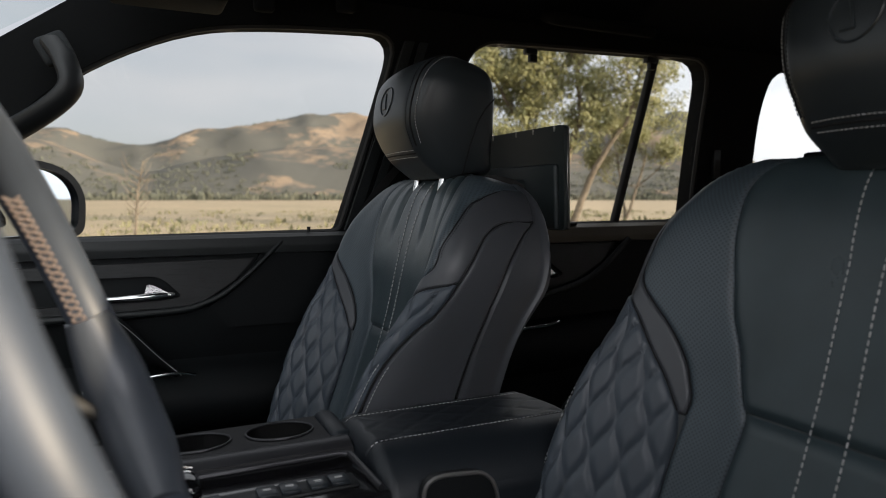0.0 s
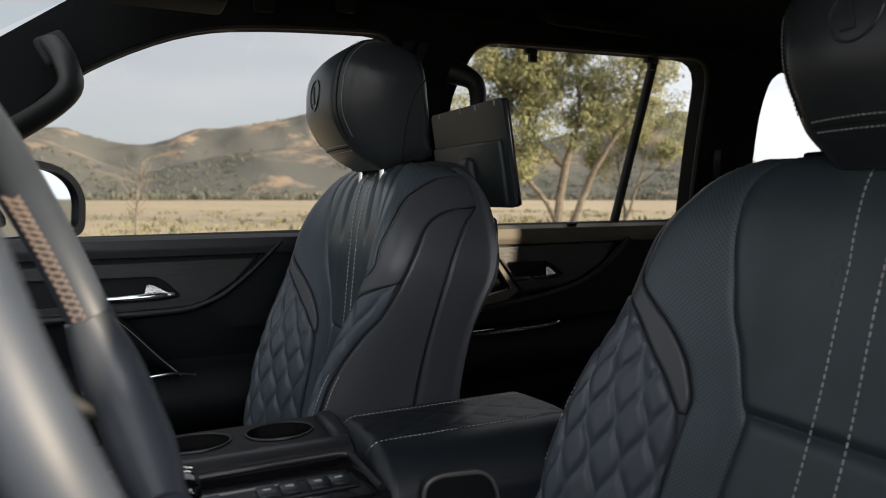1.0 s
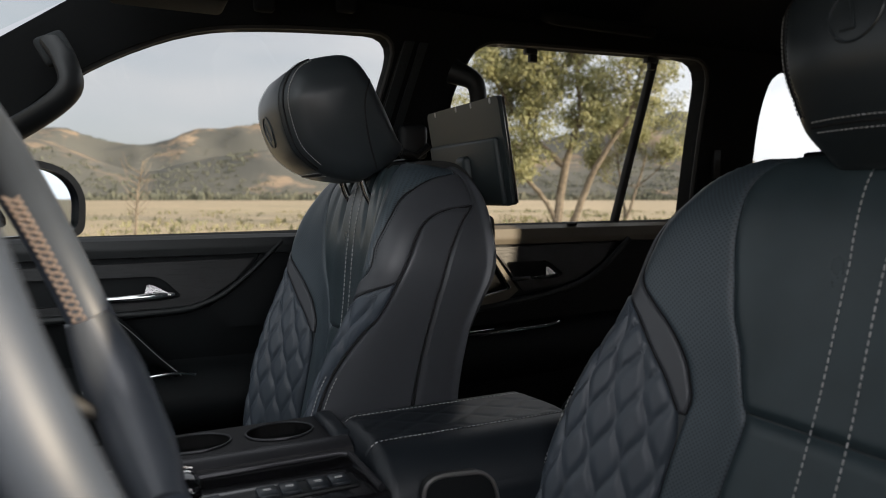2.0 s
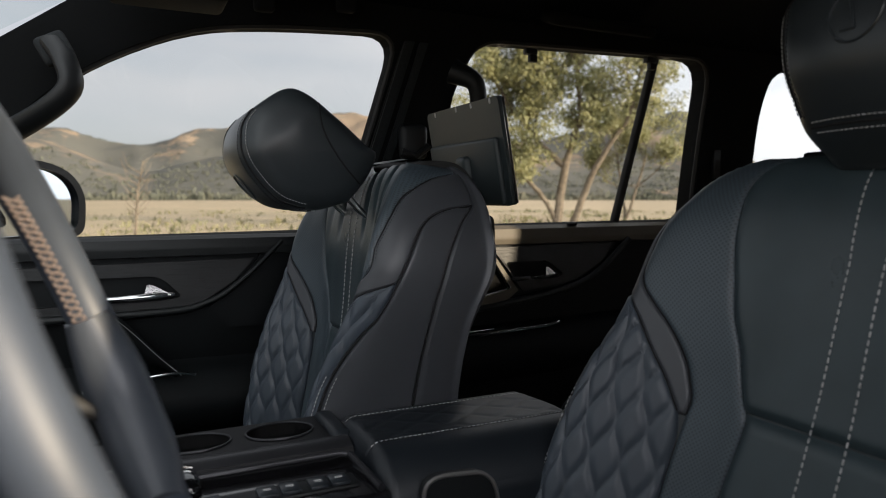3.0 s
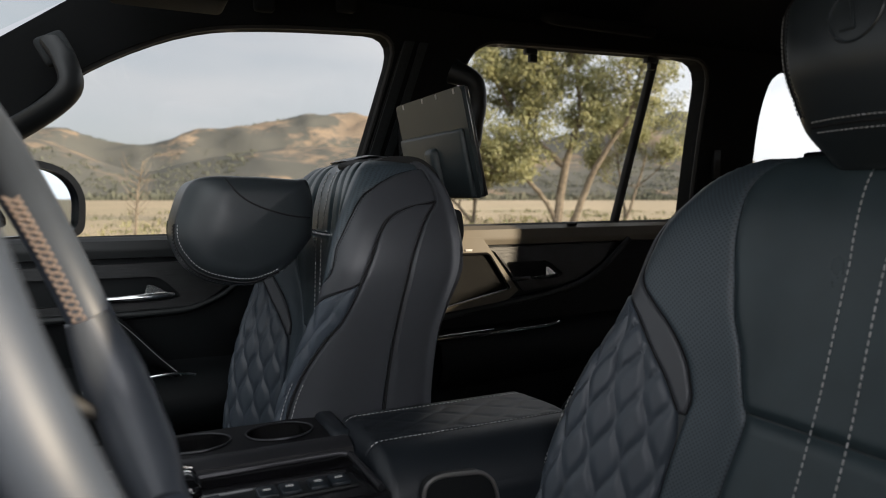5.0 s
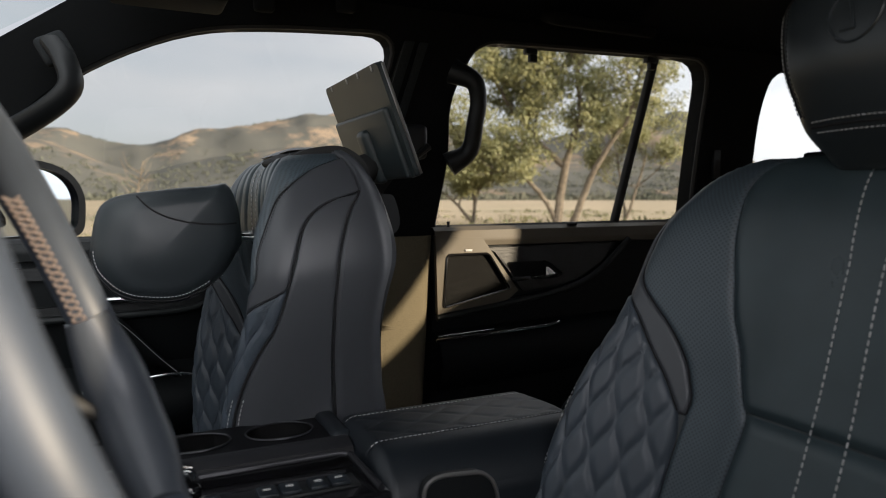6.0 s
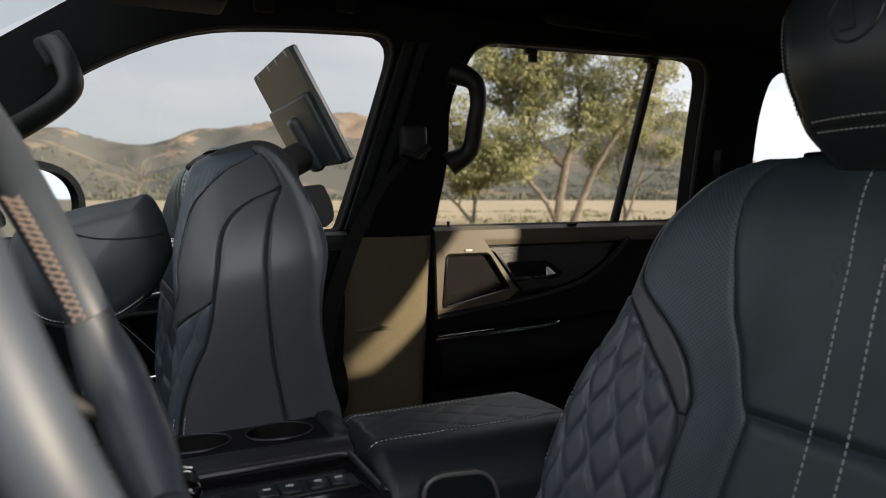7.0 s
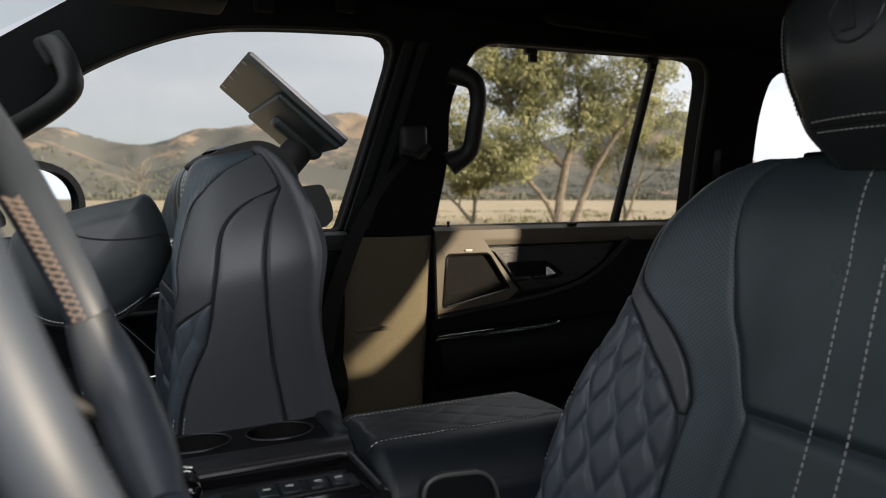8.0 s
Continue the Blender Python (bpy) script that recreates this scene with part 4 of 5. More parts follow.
def build_seat(name, label, m, group):
    seat = thing(name, label, "car seat", m, group)
    k = lambda v: (lambda s: v)
    # centre panel: plain lower part, pleated upper part
    def pleats(across, s, kk, u):
        up = max(0.0, min(1.0, (s - 0.60) / 0.09)) if not DRIVER[0] else 0.0
        d = abs(abs(u) - 0.125)
        return -0.013 * up * math.exp(-(d / 0.013) ** 2) - 0.004 * up * math.exp(-((abs(u) - 0.21) / 0.012) ** 2)
    part("seat_core", patch(k(-1.0), k(1.0), 0.0, S_TOP - 0.003, 90, 60, puff=-0.0045, groove=-0.0045), HEAD_LEATHER, seat)
    part("lower_insert", patch(lambda s: -UC(s), UC, 0.0, 0.432, 40, 40), LEATHER, seat, "plain leather insert")
    part("upper_insert", patch(lambda s: -UC(s), UC, 0.434, S_TOP - 0.012, 64, 60, disp=pleats), LEATHER, seat, "leather insert with sewn pleats near the top" if not DRIVER[0] else "plain leather upper insert")
    for sg in (1, -1):
        side = lambda f, sg=sg: (lambda s: sg * f(s))
        part("perforated_panel", patch(side(UC), side(UI), 0.0, S_TOP - 0.010, 28, 100, puff=0.003), PERFORATED, seat, "perforated leather")
        part("quilted_bolster", patch(side(UQ), side(UA), 0.0, 0.557, 80, 170, puff=0.006, disp=quilt(sg)), QUILT_LEATHER, seat, "diamond-quilted leather bolster")
        part("quilt_thread", quilt_lines(0.02, 0.55, lambda s: UQ(s) + 0.004, UA, sg), DARK_STITCH, seat)
        # smooth shoulder piece, running down as a tongue between quilt and perforation
        part("shoulder_piece", patch(side(UI), side(lambda s: max(UI(s) + 0.003, UQ(s) if s < 0.559 else UA(s))), 0.407, S_TOP - 0.003, 24, 150, puff=0.004, edge=0.007), LEATHER_SMOOTH, seat, "smooth leather shoulder piece")
        part("side_panel", patch(side(UA), side(UV_), 0.0, 0.689, 24, 80, puff=0.003, edge=0.0065), LEATHER_SMOOTH, seat)
        part("rear_side_panel", patch(side(UV_), side(k(0.87)), 0.0, S_TOP - 0.003, 16, 90, puff=0.003, edge=0.0065), LEATHER_SMOOTH, seat)
        # piping along the side seams
        part("arch_piping", tube_bm([on_seat(sg * UA(s), s) for s in np.linspace(0.02, 0.69, 90)], 0.0019, 6), SEAM, seat)
        part("side_piping", tube_bm([on_seat(sg * UV_(s), s) for s in np.linspace(0.02, 0.69, 60)], 0.0019, 6), SEAM, seat)
        part("fold_piping", tube_bm([on_seat(sg * UQ(s), s) for s in np.linspace(0.41, 0.557, 50)], 0.0017, 6), SEAM, seat)
        part("shoulder_seam", tube_bm([on_seat(sg * UI(s), s) for s in np.linspace(0.41, 0.741, 90)], 0.0012, 6), SEAM, seat)
        part("shoulder_stitching", stitch_bm([on_seat(sg * (UI(s) + 0.010), s, OUT * 0.0040) for s in np.linspace(0.59, 0.735, 60)], 0.0036, 0.0018, 0.0006), DARK_STITCH, seat)
        # double stitch lines
        part("centre_stitching", stitch_bm([on_seat(sg * (0.031 + 0.2 * max(0.0, s - 0.62)), s, OUT * 0.0050) for s in np.linspace(0.03, S_TOP - 0.03, 160)], 0.0058, 0.0028, 0.0012), STITCH, seat, "pale grey stitching")
        for d in (-0.009, 0.009):
            part("bolster_stitching", stitch_bm([on_seat(sg * (UA(s) + d), s, OUT * 0.0050) for s in np.linspace(0.05, 0.41, 80)], 0.0045, 0.0022, 0.0009), STITCH, seat, "pale grey stitching")
    part("back_shell", patch(lambda s: 0.86, lambda s: 1.0, 0.0, 0.74, 12, 40, puff=0.002), PLASTIC, seat)
    part("back_shell", patch(lambda s: -0.86, lambda s: -1.0, 0.0, 0.74, 12, 40, puff=0.002), PLASTIC, seat)
    # rounded top cap
    def cap(a, b):
        u = a * 2 - 1
        p = seat_point(u, S_TOP - 0.004)
        mid = Vector((0.012, 0, S_TOP + 0.006))
        q = p.lerp(mid, b)
        q.z = p.z + (mid.z - p.z) * math.sin(b * math.pi / 2)
        return q
    part("top_cap", grid_bm(cap, 60, 8), LEATHER_SMOOTH, seat)
    return seat


HEAD_MID, HEAD_HW, HEAD_R = Vector((-0.078, 0.0, 0.862)), 0.122, 0.036
HEAD_PROF = smooth_curve([(0.0, (-0.055, 0.741)), (0.09, (-0.116, 0.768)), (0.2, (-0.162, 0.815)), (0.32, (-0.172, 0.880)), (0.42, (-0.160, 0.923)), (0.5, (-0.126, 0.952)), (0.58, (-0.074, 0.961)), (0.67, (-0.018, 0.949)), (0.78, (0.012, 0.872)), (0.88, (0.031, 0.798)), (0.925, (0.036, 0.777)), (0.965, (0.000, 0.755)), (1.0, (-0.055, 0.741))])


def head_point(a, b):
    """Headrest surface: a runs round the side profile, b across, with flat rounded flanks."""
    x, z = HEAD_PROF(a)
    t = 2 * b - 1
    q, sg = abs(t), math.copysign(1, t)
    flat = HEAD_HW - HEAD_R
    if q < 0.5:
        y, k = flat * q / 0.5, 1.0
    elif q < 0.75:
        th = (q - 0.5) / 0.25 * math.pi / 2
        y, k = flat + HEAD_R * math.sin(th), 1 - HEAD_R * (1 - math.cos(th)) / 0.10
    else:
        w = (q - 0.75) / 0.25
        y, k = HEAD_HW + 0.007 * math.sin(w * math.pi / 2), (1 - HEAD_R / 0.10) * (1 - w)
    p = Vector((x, 0, z))
    if x < -0.1:
        p.x += (0.030 if DRIVER[0] else 0.012) * (y / HEAD_HW) ** 2 * min(1, (-0.1 - x) / 0.05)
    zz = HEAD_MID.z + (z - HEAD_MID.z) * k
    y *= 1.0 - 0.06 * max(0.0, (zz - 0.91) / 0.06) - (0.36 if DRIVER[0] else 0.20) * max(0.0, (0.90 - zz) / 0.16)
    return HEAD_MID + (p - HEAD_MID) * k + Vector((0, sg * y, 0))


def flank_point(x, z, sg):
    """The point of the headrest's flank over (x, z)."""
    d = Vector((x - HEAD_MID.x, z - HEAD_MID.z))
    best = min((HEAD_PROF(i / 360) for i in range(360)), key=lambda p: -(Vector((p[0] - HEAD_MID.x, p[1] - HEAD_MID.z)).normalized().dot(d.normalized())))
    k = min(0.999, d.length / Vector((best[0] - HEAD_MID.x, best[1] - HEAD_MID.z)).length)
    k0 = 1 - HEAD_R / 0.10
    if k < k0:
        y = HEAD_HW + 0.007 * math.sin((1 - k / k0) * math.pi / 2)
    else:
        c = 1 - (1 - k) * 0.10 / HEAD_R
        y = HEAD_HW - HEAD_R + HEAD_R * math.sqrt(max(0.0, 1 - c * c))
    y *= 1.0 - 0.06 * max(0.0, (z - 0.91) / 0.06) - (0.36 if DRIVER[0] else 0.20) * max(0.0, (0.90 - z) / 0.16)
    return Vector((x, sg * y, z))


def headrest_bm():
    bm = grid_bm(head_point, 72, 64)
    bmesh.ops.remove_doubles(bm, verts=bm.verts, dist=0.0003)
    return bm, head_point


def build_headrest(parent, fold_at, drop=0.0):
    """Headrest; its own origin lies on the folding axle."""
    bm, f = headrest_bm()
    off = Matrix.Translation(-fold_at)
    bmesh.ops.transform(bm, matrix=off, verts=bm.verts)
    head = part("headrest", bm, HEAD_LEATHER, parent, "rounded leather headrest with embossed crest", m=Matrix.Translation(fold_at + Vector((0, 0, drop))))
    move = lambda p: p - fold_at
    centre = Vector((-0.078, 0.0, 0.862))
    lift = lambda p, h: p + (p - Vector((centre.x, p.y * 0.6, centre.z))).normalized() * h
    for sg in (1, -1):
        b0 = 0.5 + sg * 0.272
        edge = [move(lift(f(a, b0 + sg * 0.02 * math.sin(a * 6)), 0.0006)) for a in np.linspace(0.12, 0.55, 60)]
        part("panel_seam", tube_bm(edge, 0.0016, 5), SEAM, head)
        row = [move(lift(f(a, b0 + sg * (0.025 + 0.02 * math.sin(a * 6))), 0.0012)) for a in np.linspace(0.12, 0.55, 60)]
        part("panel_stitching", stitch_bm(row, 0.0036, 0.0018, 0.0008), STITCH, head)
        row = [move(lift(f(a, b0 - sg * (0.022 - 0.02 * math.sin(a * 6))), 0.0012)) for a in np.linspace(0.12, 0.55, 60)]
        part("panel_stitching", stitch_bm(row, 0.0036, 0.0018, 0.0007), DARK_STITCH, head)
        # curved seam on the flank
        sp = smooth_curve([(0, (-0.004, 0.908)), (0.15, (-0.018, 0.890)), (0.32, (-0.028, 0.865)), (0.55, (-0.032, 0.830)), (0.8, (-0.030, 0.790)), (1, (-0.024, 0.758))])
        v = [move(flank_point(*sp(i / 39), sg) + Vector((0, sg * 0.0006, 0))) for i in range(40)]
        part("flank_seam", tube_bm(v, 0.0015, 5), SEAM, head)
    low = [move(lift(f(0.097, 0.5 + (t - 0.5) * 0.50), 0.0008)) for t in np.linspace(0, 1, 30)]
    part("panel_seam", tube_bm(low, 0.0016, 5), SEAM, head)
    for a in (0.085, 0.108):
        row = [move(lift(f(a, 0.5 + (t - 0.5) * 0.50), 0.0012)) for t in np.linspace(0, 1, 30)]
        part("panel_stitching", stitch_bm(row, 0.0036, 0.0018, 0.0008), STITCH, head)
    # crest: plain embossed oval with a slanted bar
    ring = []
    for i in range(36):
        th = 2 * math.pi * i / 36
        ring.append(move(lift(f(0.285 + 0.050 * math.sin(th), 0.5 + 0.085 * math.cos(th)), 0.0006)))
    crest = part("crest", tube_bm(ring, 0.0016, 6, closed=True), HEAD_LEATHER, head, "embossed oval crest")
    bar = [move(lift(f(0.312 - 0.055 * t, 0.5 + 0.02 - 0.03 * t), 0.0006)) for t in np.linspace(0, 1, 8)]
    bar += [move(lift(f(0.257, 0.49 + 0.05 * t), 0.0006)) for t in np.linspace(0.1, 1, 6)]
    part("crest_bar", tube_bm(bar, 0.0014, 6), HEAD_LEATHER, head)
    for y in (-0.06, 0.06):
        part("post", tube_bm([(Vector(p) - fold_at) for p in ((-0.03, y, 0.66), (-0.045, y, 0.72), (-0.05, y, 0.80))], 0.0065, 12), CHROME, head, "chrome post")
    return head


def build_screen(parent, hinge):
    """Folding screen behind the passenger headrest, origin on its hinge."""
    turn = pose(0, 0, 0, 0, -16.9, 0)
    scr = part("screen", sheet_bm(rounded([(-0.145, -0.1015, 0.014), (0.168, -0.1015, 0.014), (0.168, 0.1015, 0.014), (-0.145, 0.1015, 0.014)]), [], lambda y, z, d: Vector((-0.0065 + d, y, z)), 0.013), SCREEN_BACK, parent, "slim black screen seen from its plain back", m=Matrix.Translation(hinge))
    mid = SCREEN_MID - hinge
    mm = Matrix.Translation(mid) @ turn
    scr.data.transform(mm)
    def sub(name, bm, mat, label=""):
        o = part(name, bm, mat, scr, label)
        o.data.transform(mm)
    sub("display", box_bm((0.002, 0.300, 0.193), (0.0068, 0.011, 0), 0.001, 1), SCREEN, "glossy dark display")
    sub("bezel_strip", box_bm((0.006, 0.002, 0.196), (0.004, -0.1455, 0), 0.0008, 1), DARK_CHROME, "smoked metal edge strip")
    sub("raised_back", box_bm((0.014, 0.290, 0.128), (-0.010, 0.016, -0.036), 0.0065, 4), SCREEN_BACK)
    sub("arm_boss", box_bm((0.026, 0.046, 0.105), (-0.018, 0.0, -0.052), 0.012, 5), SCREEN_BACK)
    boss = mm @ Vector((-0.014, 0.0, -0.070))
    part("screen_arm", tube_bm([Vector((-0.030, 0, -0.030)), Vector((-0.012, 0, -0.006)), boss.lerp(Vector((0, 0, 0)), 0.4), boss], [0.030, 0.030, 0.028, 0.020], 12), RUBBER, scr, "black swivel arm")
    for y in (-0.115, -0.04, 0.025, 0.125):
        sub("top_tab", box_bm((0.003, 0.006, 0.010), (-0.0065, y, 0.095), 0.0012, 1), WHITE_MARK, "pale screw cover")
    return scr


SCREEN_MID = Vector((0.168, 0.0, 0.804))
HINGE = Vector((0.121, 0.0, 0.723))
AXLE = Vector((0.002, 0.0, 0.652))


def build_seats():
    p = build_seat("front_passenger_seat", "black quilted leather passenger seat with folding headrest and screen", seat_pose(0.0), "front seats")
    # the driver's seat has its side bolsters let out
    DRIVER[0] = True
    d = build_seat("driver_seat", "black quilted leather driver seat with fixed headrest", pose(0.57, -0.39, 0.632, 0, 16.5, 0), "front seats")
    DRIVER[0] = False
    head = build_headrest(p, AXLE)
    scr = build_screen(p, HINGE)
    # screen carrier behind the shoulder
    cap = rounded([(-0.005, 0.750, 0.01), (0.025, 0.765, 0.02), (0.084, 0.770, 0.025), (0.120, 0.744, 0.02), (0.131, 0.706, 0.02), (0.122, 0.672, 0.01), (0.085, 0.655, 0.01), (0.05, 0.70, 0.01)])
    part("screen_mount", sheet_bm(cap, [], lambda x, z, d: Vector((x - 0.026 - 0.16 * d, -0.165 + d, z - 0.004)), 0.13), RUBBER, p, "black plastic screen carrier over the seat top")
    part("mount_cover", sheet_bm(rounded([(0.085, 0.73, 0.01), (0.124, 0.70, 0.02), (0.118, 0.62, 0.02), (0.106, 0.54, 0.02), (0.06, 0.54, 0.01)]), [], lambda x, z, d: Vector((x - 0.026 - 0.14 * d, -0.150 + d, z)), 0.20), PLASTIC, p)
    hook = rounded([(0.098, 0.678, 0.004), (0.144, 0.674, 0.008), (0.153, 0.640, 0.02), (0.150, 0.615, 0.012), (0.132, 0.606, 0.006), (0.100, 0.622, 0.006)])
    part("bag_hook", sheet_bm(hook, [], lambda x, z, d: Vector((x - 0.010 - 0.3 * d, -0.178 + d, z + 0.006)), 0.045), PLASTIC, p, "black plastic bag hook")
    cush = part("cushion", box_bm((0.50, 0.50, 0.16), (-0.28, 0, -0.02), 0.06, 5), LEATHER, p, "leather seat cushion")
    DRIVER[0] = True
    build_headrest(d, AXLE, -0.017)
    DRIVER[0] = False
    part("cushion", box_bm((0.50, 0.50, 0.16), (-0.28, 0, -0.02), 0.06, 5, turn=pose(0, 0, 0, 0, -12, 0)), LEATHER, d, "leather seat cushion")
    return p, head, scr, cush


# backrest pose by time: slide and tilt against its pose at rest
SEAT_T = [(0.0, 0.0731, -0.0596, 8.25), (0.5, 0.0361, -0.0314, 4.67), (1.0, 0.0031, -0.0048, 0.84), (1.2, 0.0, 0.0, 0.1), (4.4, 0.0, 0.0, 0.0), (4.5, -0.006, 0.001, -0.2),
          (6.0, -0.1376, 0.0753, -11.07), (6.5, -0.1856, 0.0983, -14.84), (7.0, -0.2262, 0.1205, -18.39), (7.15, -0.227, 0.1211, -18.55), (8.0, -0.227, 0.1211, -18.55)]
PASS_BASE, PASS_LEAN = Vector((0.37, 0.39, 0.62)), 7.0
TURN_AT = Vector((0.75, 0.39, 1.0))


def seat_rows(dx, dz, tilt):
    m = Matrix.Translation((dx, 0, dz)) @ Matrix.Translation(TURN_AT) @ pose(0, 0, 0, 0, tilt, 0) @ Matrix.Translation(-TURN_AT)
    return m @ pose(*PASS_BASE, 0, PASS_LEAN, 0)


def seat_pose(t):
    return seat_rows(*SEAT_T[0][1:])


# ---- centre console ----
def build_console():
    con = thing("centre_console", "black leather and trim centre console with padded armrest lid", "console")
    part("console_body", box_bm((1.35, 0.25, 0.56), (-0.08, 0.0, 0.62), 0.03, 3), TRIM, con)

    # padded lid: flat quilted top, tight roll on the far side, wide roll towards the driver
    prof = smooth_curve([(0, (0.115, 0.93)), (0.10, (0.113, 0.972)), (0.20, (0.100, 0.994)), (0.30, (0.078, 1.001)), (0.62, (-0.032, 1.001)), (0.74, (-0.066, 0.993)), (0.86, (-0.096, 0.966)), (0.94, (-0.108, 0.935)), (1, (-0.112, 0.88))])

    def lid(a, b):
        y, z = prof(b)
        e = min(1.0, min(a, 1 - a) / 0.07)
        drop = 1 - math.sqrt(max(0.0, 1 - (1 - e) ** 2))
        x = 0.262 + 0.325 * a - 0.035 * max(0.0, (a - 0.9) / 0.1) * max(0.0, y / 0.115)
        v, w = y / 0.026, x / 0.075
        best = min(abs(v - n - (0.42 if n % 2 else -0.42) * math.sin(2 * math.pi * w)) for n in range(int(v) - 2, int(v) + 3))
        sink = 0.0012 * (1 - min(1.0, best / 0.35)) if -0.028 < y < 0.074 and 0.05 < a < 0.95 else 0.0
        groove = 0.0018 * (math.exp(-((y - 0.077) / 0.003) ** 2) + math.exp(-((y + 0.031) / 0.003) ** 2))
        return Vector((x, y, z - sink - groove - 0.034 * drop))
    part("armrest_lid", grid_bm(lid, 140, 110), CONSOLE_LEATHER, con, "padded leather armrest lid")
    for b in (0.30, 0.615):
        part("lid_stitching", stitch_bm([lid(a, b) + Vector((0, 0, 0.0012)) for a in np.linspace(0.03, 0.97, 60)], 0.0045, 0.0022, 0.0006), STITCH, con, "pale grey stitching")
    part("lid_base", box_bm((0.335, 0.216, 0.22), (0.432, 0.0, 0.850), 0.02, 4), CONSOLE_LEATHER, con)
    # latch on the driver's side
    lt = rounded([(0.306, 0.915, 0.01), (0.412, 0.915, 0.01), (0.406, 0.957, 0.02), (0.386, 0.974, 0.01), (0.326, 0.979, 0.015), (0.309, 0.969, 0.01)])
    latch = part("latch", sheet_bm(lt, [], lambda x, z, d: Vector((x, -0.115 + d, z)), 0.014), PLASTIC, con)
    part("latch_rim", tube_bm([Vector((p[0], -0.115, p[1])) for p in lt], 0.0027, 8, closed=True), RIM_METAL, latch, "grey metal rim")
    # tray with cup holders
    holes = [[Vector((cx + 0.046 * math.cos(t), 0.104 + 0.034 * math.sin(t))) for t in np.linspace(0, 2 * math.pi, 40, endpoint=False)] for cx in (0.184, 0.072)]
    plate = [Vector(p) for p in ((-0.45, 0.050), (0.258, 0.050), (0.258, 0.150), (-0.45, 0.150))]
    part("cup_tray", sheet_bm(plate, holes, lambda x, y, d: Vector((x, y, 0.985 - d)), 0.02), TRAY, con, "black tray with two cup holders")
    part("tray_side", box_bm((0.70, 0.010, 0.30), (-0.095, 0.150, 0.833), 0.004, 2), TRAY, con)
    part("tray_end", box_bm((0.030, 0.11, 0.030), (0.258, 0.098, 0.978), 0.010, 3), CONSOLE_LEATHER, con)
    for h in holes:
        bm = bmesh.new()
        n = len(h)
        lo = [bm.verts.new((p[0], p[1], 0.90)) for p in h]
        hi = [bm.verts.new((p[0], p[1], 0.984)) for p in h]
        for i in range(n):
            bm.faces.new((lo[i], lo[(i + 1) % n], hi[(i + 1) % n], hi[i]))
        bm.faces.new(lo)
        part("cup_holder", bm, RUBBER, con)
        part("cup_ring", tube_bm([(p[0], p[1], 0.986) for p in h], 0.0016, 6, closed=True), SATIN, con)
    # broad edge strip, then the sunken switch panel
    part("tray_edge", grid_bm(lambda a, b: Vector((-0.45 + 0.712 * a, 0.050 - 0.036 * b, 0.987 - 0.004 * b + 0.004 * math.sin(math.pi * b))), 30, 8), SATIN, con, "satin black edge strip")
    part("tray_wall", grid_bm(lambda a, b: Vector((-0.45 + 0.712 * a, 0.014 - 0.006 * b, 0.983 - 0.014 * b)), 10, 3), TRAY, con)
    part("switch_panel", box_bm((0.70, 0.125, 0.03), (-0.080, -0.052, 0.957), 0.006, 3), GLOSS, con, "gloss black switch panel")
    part("panel_rim", tube_bm([(-0.2, 0.001, 0.979), (0.10, 0.001, 0.980), (0.238, 0.0, 0.981), (0.252, -0.006, 0.980), (0.257, -0.11, 0.976)], 0.0045, 8), SATIN, con, "raised satin rim")
    part("switch_bar", box_bm((0.30, 0.036, 0.006), (0.090, -0.068, 0.973), 0.003, 2), PLASTIC, con)
    for x in (0.045, 0.073, 0.134, 0.160, 0.193, 0.218):
        s = part("switch", box_bm((0.023, 0.028, 0.008), (x, -0.068, 0.9755), 0.0025, 2), SWITCH, con)
        part("switch_mark", box_bm((0.009, 0.004, 0.0008), (x, -0.067, 0.9800), 0.0, 1), WHITE_MARK, s, "pale symbol bar")
    lever = part("shift_lever", box_bm((0.070, 0.056, 0.060), (0.036, -0.004, 0.958), 0.016, 4), GLOSS, con, "gloss black shift lever")
    part("lever_trim", tube_bm([(0.004, 0.030, 0.987), (0.032, 0.024, 0.990), (0.062, 0.015, 0.988)], [0.002, 0.0042, 0.002], 8), CHROME, lever, "bright chrome edge")
    part("lever_trim", tube_bm([(0.010, -0.030, 0.980), (0.036, -0.035, 0.983), (0.060, -0.040, 0.980)], [0.001, 0.0022, 0.001], 8), CHROME, lever, "bright chrome edge")


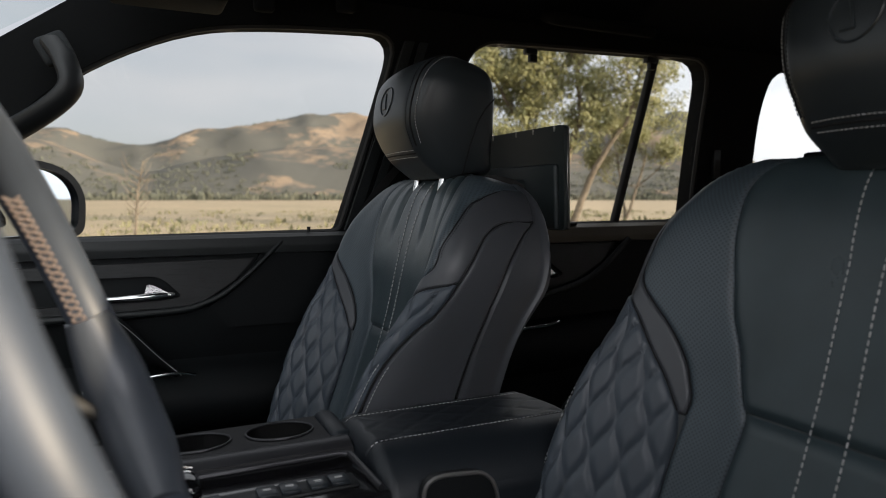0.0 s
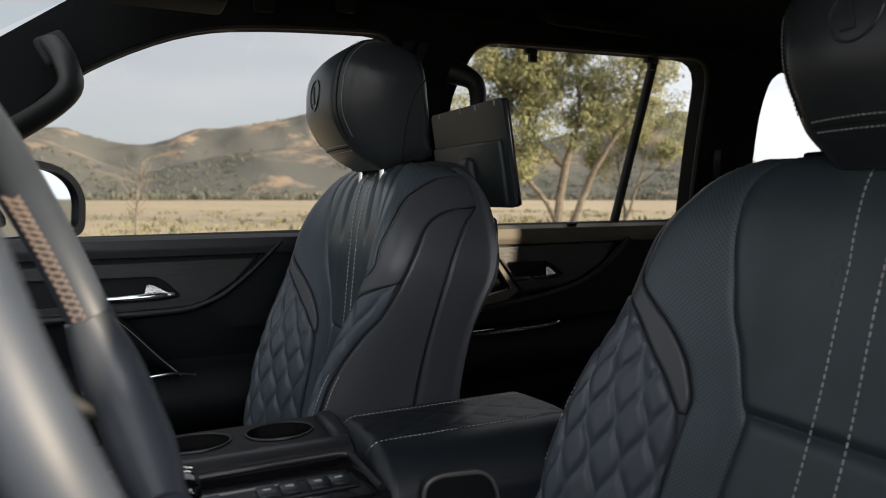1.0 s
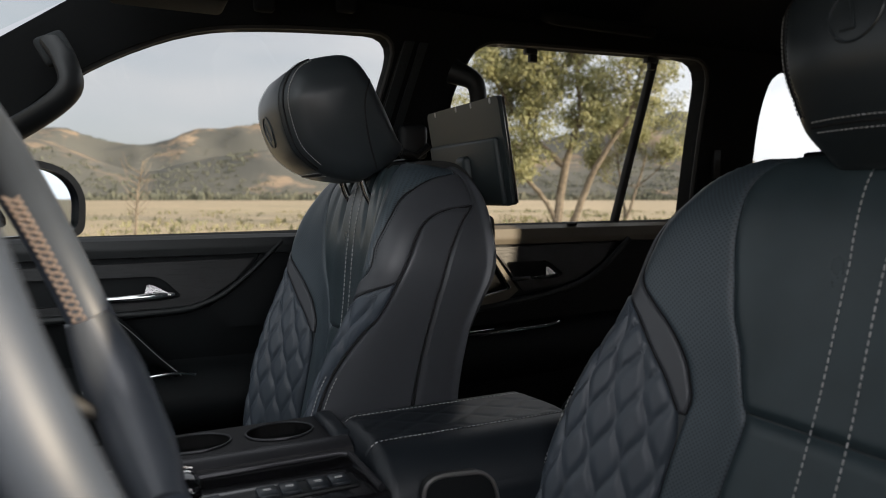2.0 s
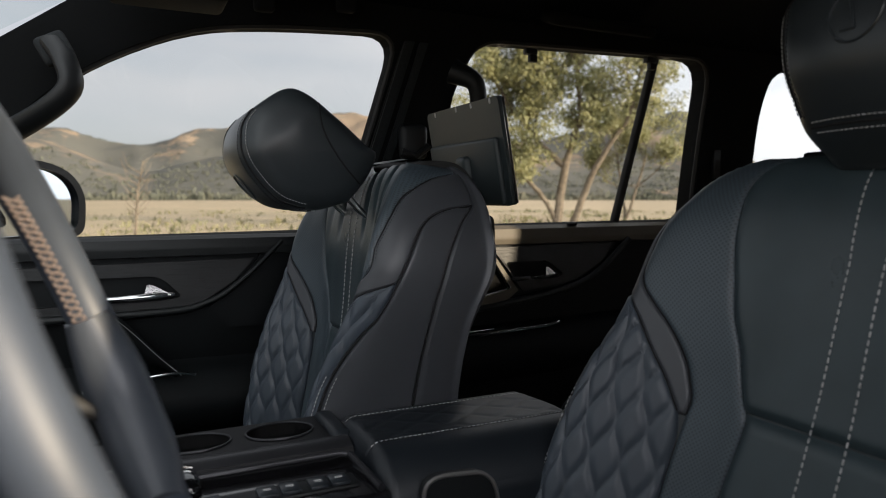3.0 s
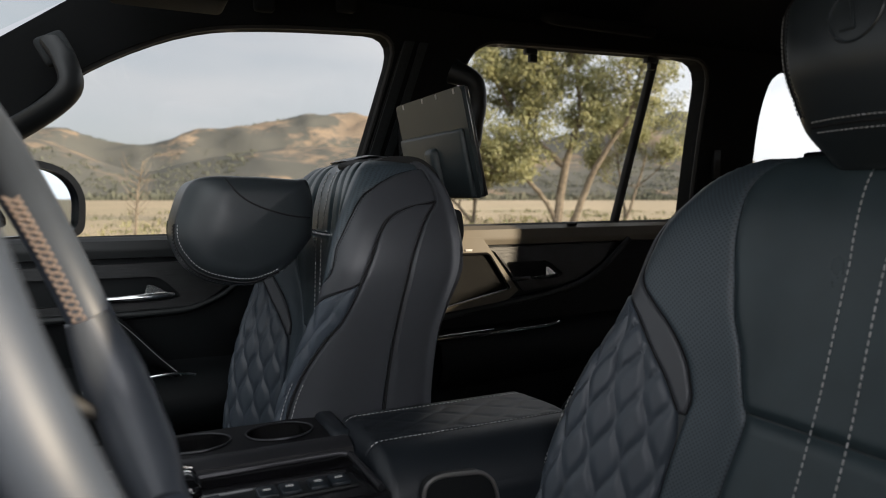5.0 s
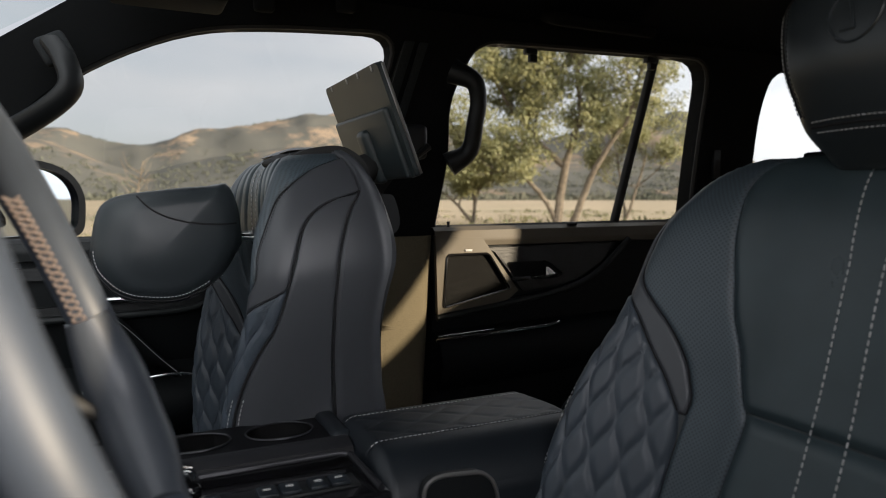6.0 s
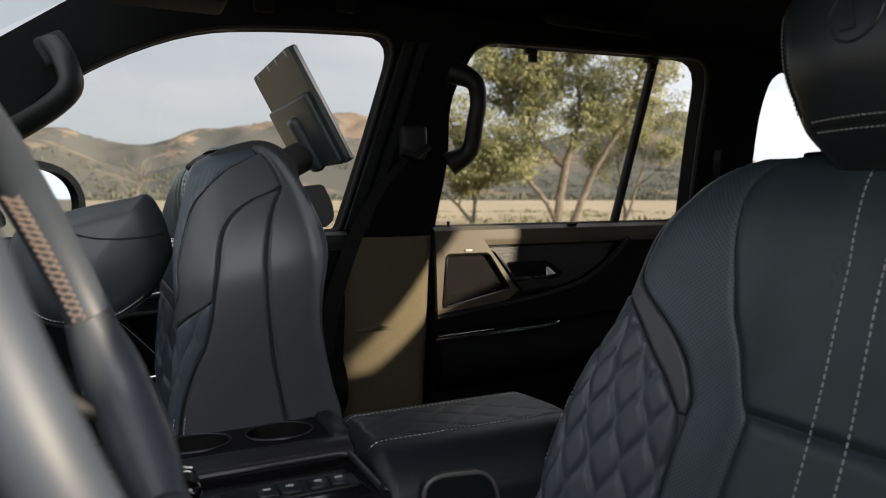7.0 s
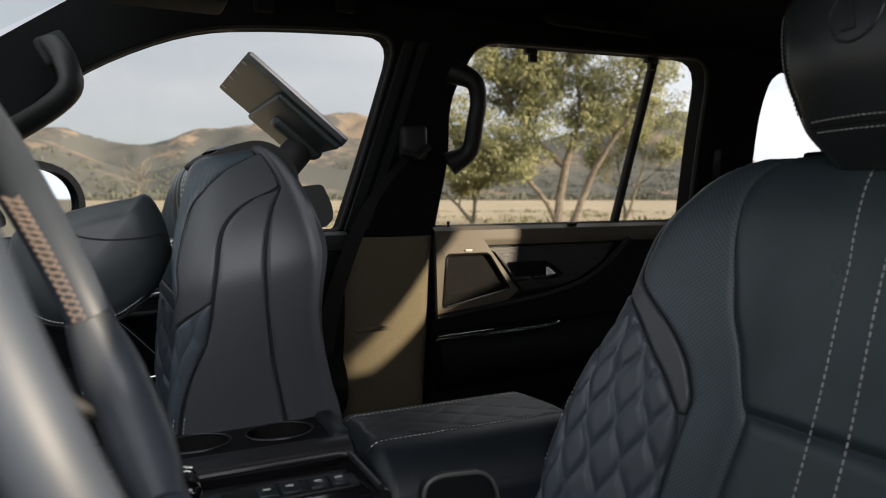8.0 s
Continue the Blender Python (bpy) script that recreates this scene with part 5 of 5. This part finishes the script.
# ---- steering wheel ----
def build_wheel():
    a = radians(20.5)
    C = Vector((-0.029, -0.381, 1.2135))
    up, ac = Vector((-math.sin(a), 0, math.cos(a))), Vector((0, 1, 0))
    ax = Vector((math.cos(a), 0, math.sin(a)))
    wheel = thing("steering_wheel", "leather-wrapped steering wheel with cross stitching inside the rim", "steering wheel")
    R = 0.1664
    P = lambda phi, r=R: C + (up * math.cos(phi) + ac * math.sin(phi)) * r
    part("rim", tube_bm([P(2 * math.pi * i / 96) for i in range(96)], 0.0172, 16, closed=True), RIM_LEATHER, wheel, "dark leather rim")
    bm = bmesh.new()
    for i in range(19):
        ph = radians(46 + 2.4 * i)
        d = radians(1.0)
        for s in (1, -1):
            q0 = P(ph - s * d, R - 0.0178) - ax * 0.001
            q1 = P(ph + s * d, R - 0.0135) - ax * 0.0112
            tube_bm([q0, (q0 + q1) / 2 + (q0 + q1 - 2 * P(ph)).normalized() * 0.0012, q1], 0.0010, 5, bm)
    part("cross_stitching", bm, WHEEL_THREAD, wheel, "pale cross stitching inside the rim")
    for sg, inset, fat in ((1, 0.007, 0.0250), (-1, 0.002, 0.0200)):
        turns = [radians(sg * (89 + 61 * i / 20)) for i in range(21)]
        part("palm_grip", tube_bm([P(t, R - inset) - ax * 0.002 for t in turns], [0.0165 + (fat - 0.0165) * math.sin(math.pi / 2 * min(1.0, min(i, 20 - i) / 7)) for i in range(21)], 16), WHEEL_LEATHER, wheel, "thicker smooth leather grip")
    part("trim_strip", tube_bm([P(radians(108 + 2 * i), R + 0.013) + ax * 0.017 for i in range(9)], [0.001, 0.003, 0.004, 0.004, 0.004, 0.004, 0.004, 0.003, 0.001], 8), CHROME, wheel, "short bright metal strip")
    part("hub", box_bm((0.05, 0.14, 0.10), C - ax * 0.095, 0.03, 4, turn=pose(0, 0, 0, 0, -26, 0)), RUBBER, wheel)
    for sg in (1, -1):
        pts = [C + ac * sg * 0.05 - ax * 0.085 - up * 0.012, C + ac * sg * 0.12 - ax * 0.050 - up * 0.018, P(radians(sg * 122), R - 0.006) - ax * 0.010]
        part("spoke", tube_bm(pts, [0.016, 0.008, 0.004], 12), RUBBER, wheel)
    pts = [C - up * 0.04 - ax * 0.085, C - up * 0.11 - ax * 0.045, P(math.pi, R - 0.006)]
    part("spoke", tube_bm(pts, [0.018, 0.016, 0.013], 12), RUBBER, wheel)
    col = thing("steering_column", "black steering column shroud behind the wheel", "column")
    part("shroud", tube_bm([C - ax * 0.11, C - ax * 0.2, C - ax * 0.45], [0.06, 0.07, 0.08], 16), PLASTIC, col)


# ---- rear space and roof details ----
def build_rear():
    rs = thing("rear_seat", "dark leather second-row seat beside the rear door", "car seat")
    part("cushion", box_bm((0.55, 0.56, 0.20), (1.32, 0.42, 0.68), 0.07, 5), LEATHER, rs)
    lamp = thing("roof_console", "dark roof vent and reading lamp housing", "roof console")
    part("housing", box_bm((0.30, 0.10, 0.03), (1.10, 0.58, 1.752), 0.012, 3, turn=pose(0, 0, 0, 20, 0, 0)), HEADLINER, lamp)
    part("lens", box_bm((0.10, 0.04, 0.006), (1.08, 0.565, 1.737), 0.002, 2, turn=pose(0, 0, 0, 20, 0, 0)), GREY_PLASTIC, lamp)
    vis = thing("sun_visor", "dark grey folded sun visor under the roof", "sun visor")
    part("panel", box_bm((0.20, 0.12, 0.032), (0.080, 0.50, 1.676), 0.014, 4), VISOR, vis)
    part("arm", tube_bm([(0.10, 0.50, 1.68), (0.10, 0.50, 1.825)], 0.008, 8), PLASTIC, vis)
    bar = thing("grab_handle", "black folding grab handle under the roof rail", "handle", group="grab handles")
    for x, z in ((0.271, 1.716), (0.447, 1.735)):
        part("mount", box_bm((0.042, 0.030, 0.040), (x, 0.62, z), 0.008, 3), HEADLINER, bar)
    part("grip", tube_bm([(0.271, 0.615, 1.732), (0.36, 0.61, 1.742), (0.447, 0.615, 1.751)], 0.011, 10), PLASTIC, bar)
    guide = thing("belt_guide", "black belt guide slot on the rear pillar", "belt guide")
    part("plate", box_bm((0.03, 0.012, 0.09), lean(1.70, 1.42, -0.006), 0.004, 2), PLASTIC, guide)


def motions():
    walk(passenger_seat, [(t, seat_rows(dx, dz, r)) for t, dx, dz, r in SEAT_T])
    fold = [(0.0, 0), (1.05, 0), (1.5, 9.5), (1.7, 14.5), (2.8, 39.5), (3.5, 55), (4.0, 66), (4.4, 75), (4.6, 77), (8.0, 77)]
    walk(folding_headrest, [(t, pose(*AXLE, 0, -a, 0)) for t, a in fold])
    tilt = [(0.0, 0), (7.15, 0), (7.5, 7.5), (8.0, 22)]
    walk(folding_screen, [(t, pose(*HINGE, 0, -a, 0)) for t, a in tilt])
    rows = []
    for t, dx, dz, r in SEAT_T:
        m = seat_rows(dx, dz, r)
        flat = Matrix.Translation((m.translation.x, m.translation.y, 0.62))
        rows.append((t, m.inverted() @ flat))
    walk(seat_cushion, rows)


build_outdoors()
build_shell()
build_front_door()
build_rear_door()
build_console()
build_wheel()
build_rear()
passenger_seat, folding_headrest, folding_screen, seat_cushion = build_seats()
motions()
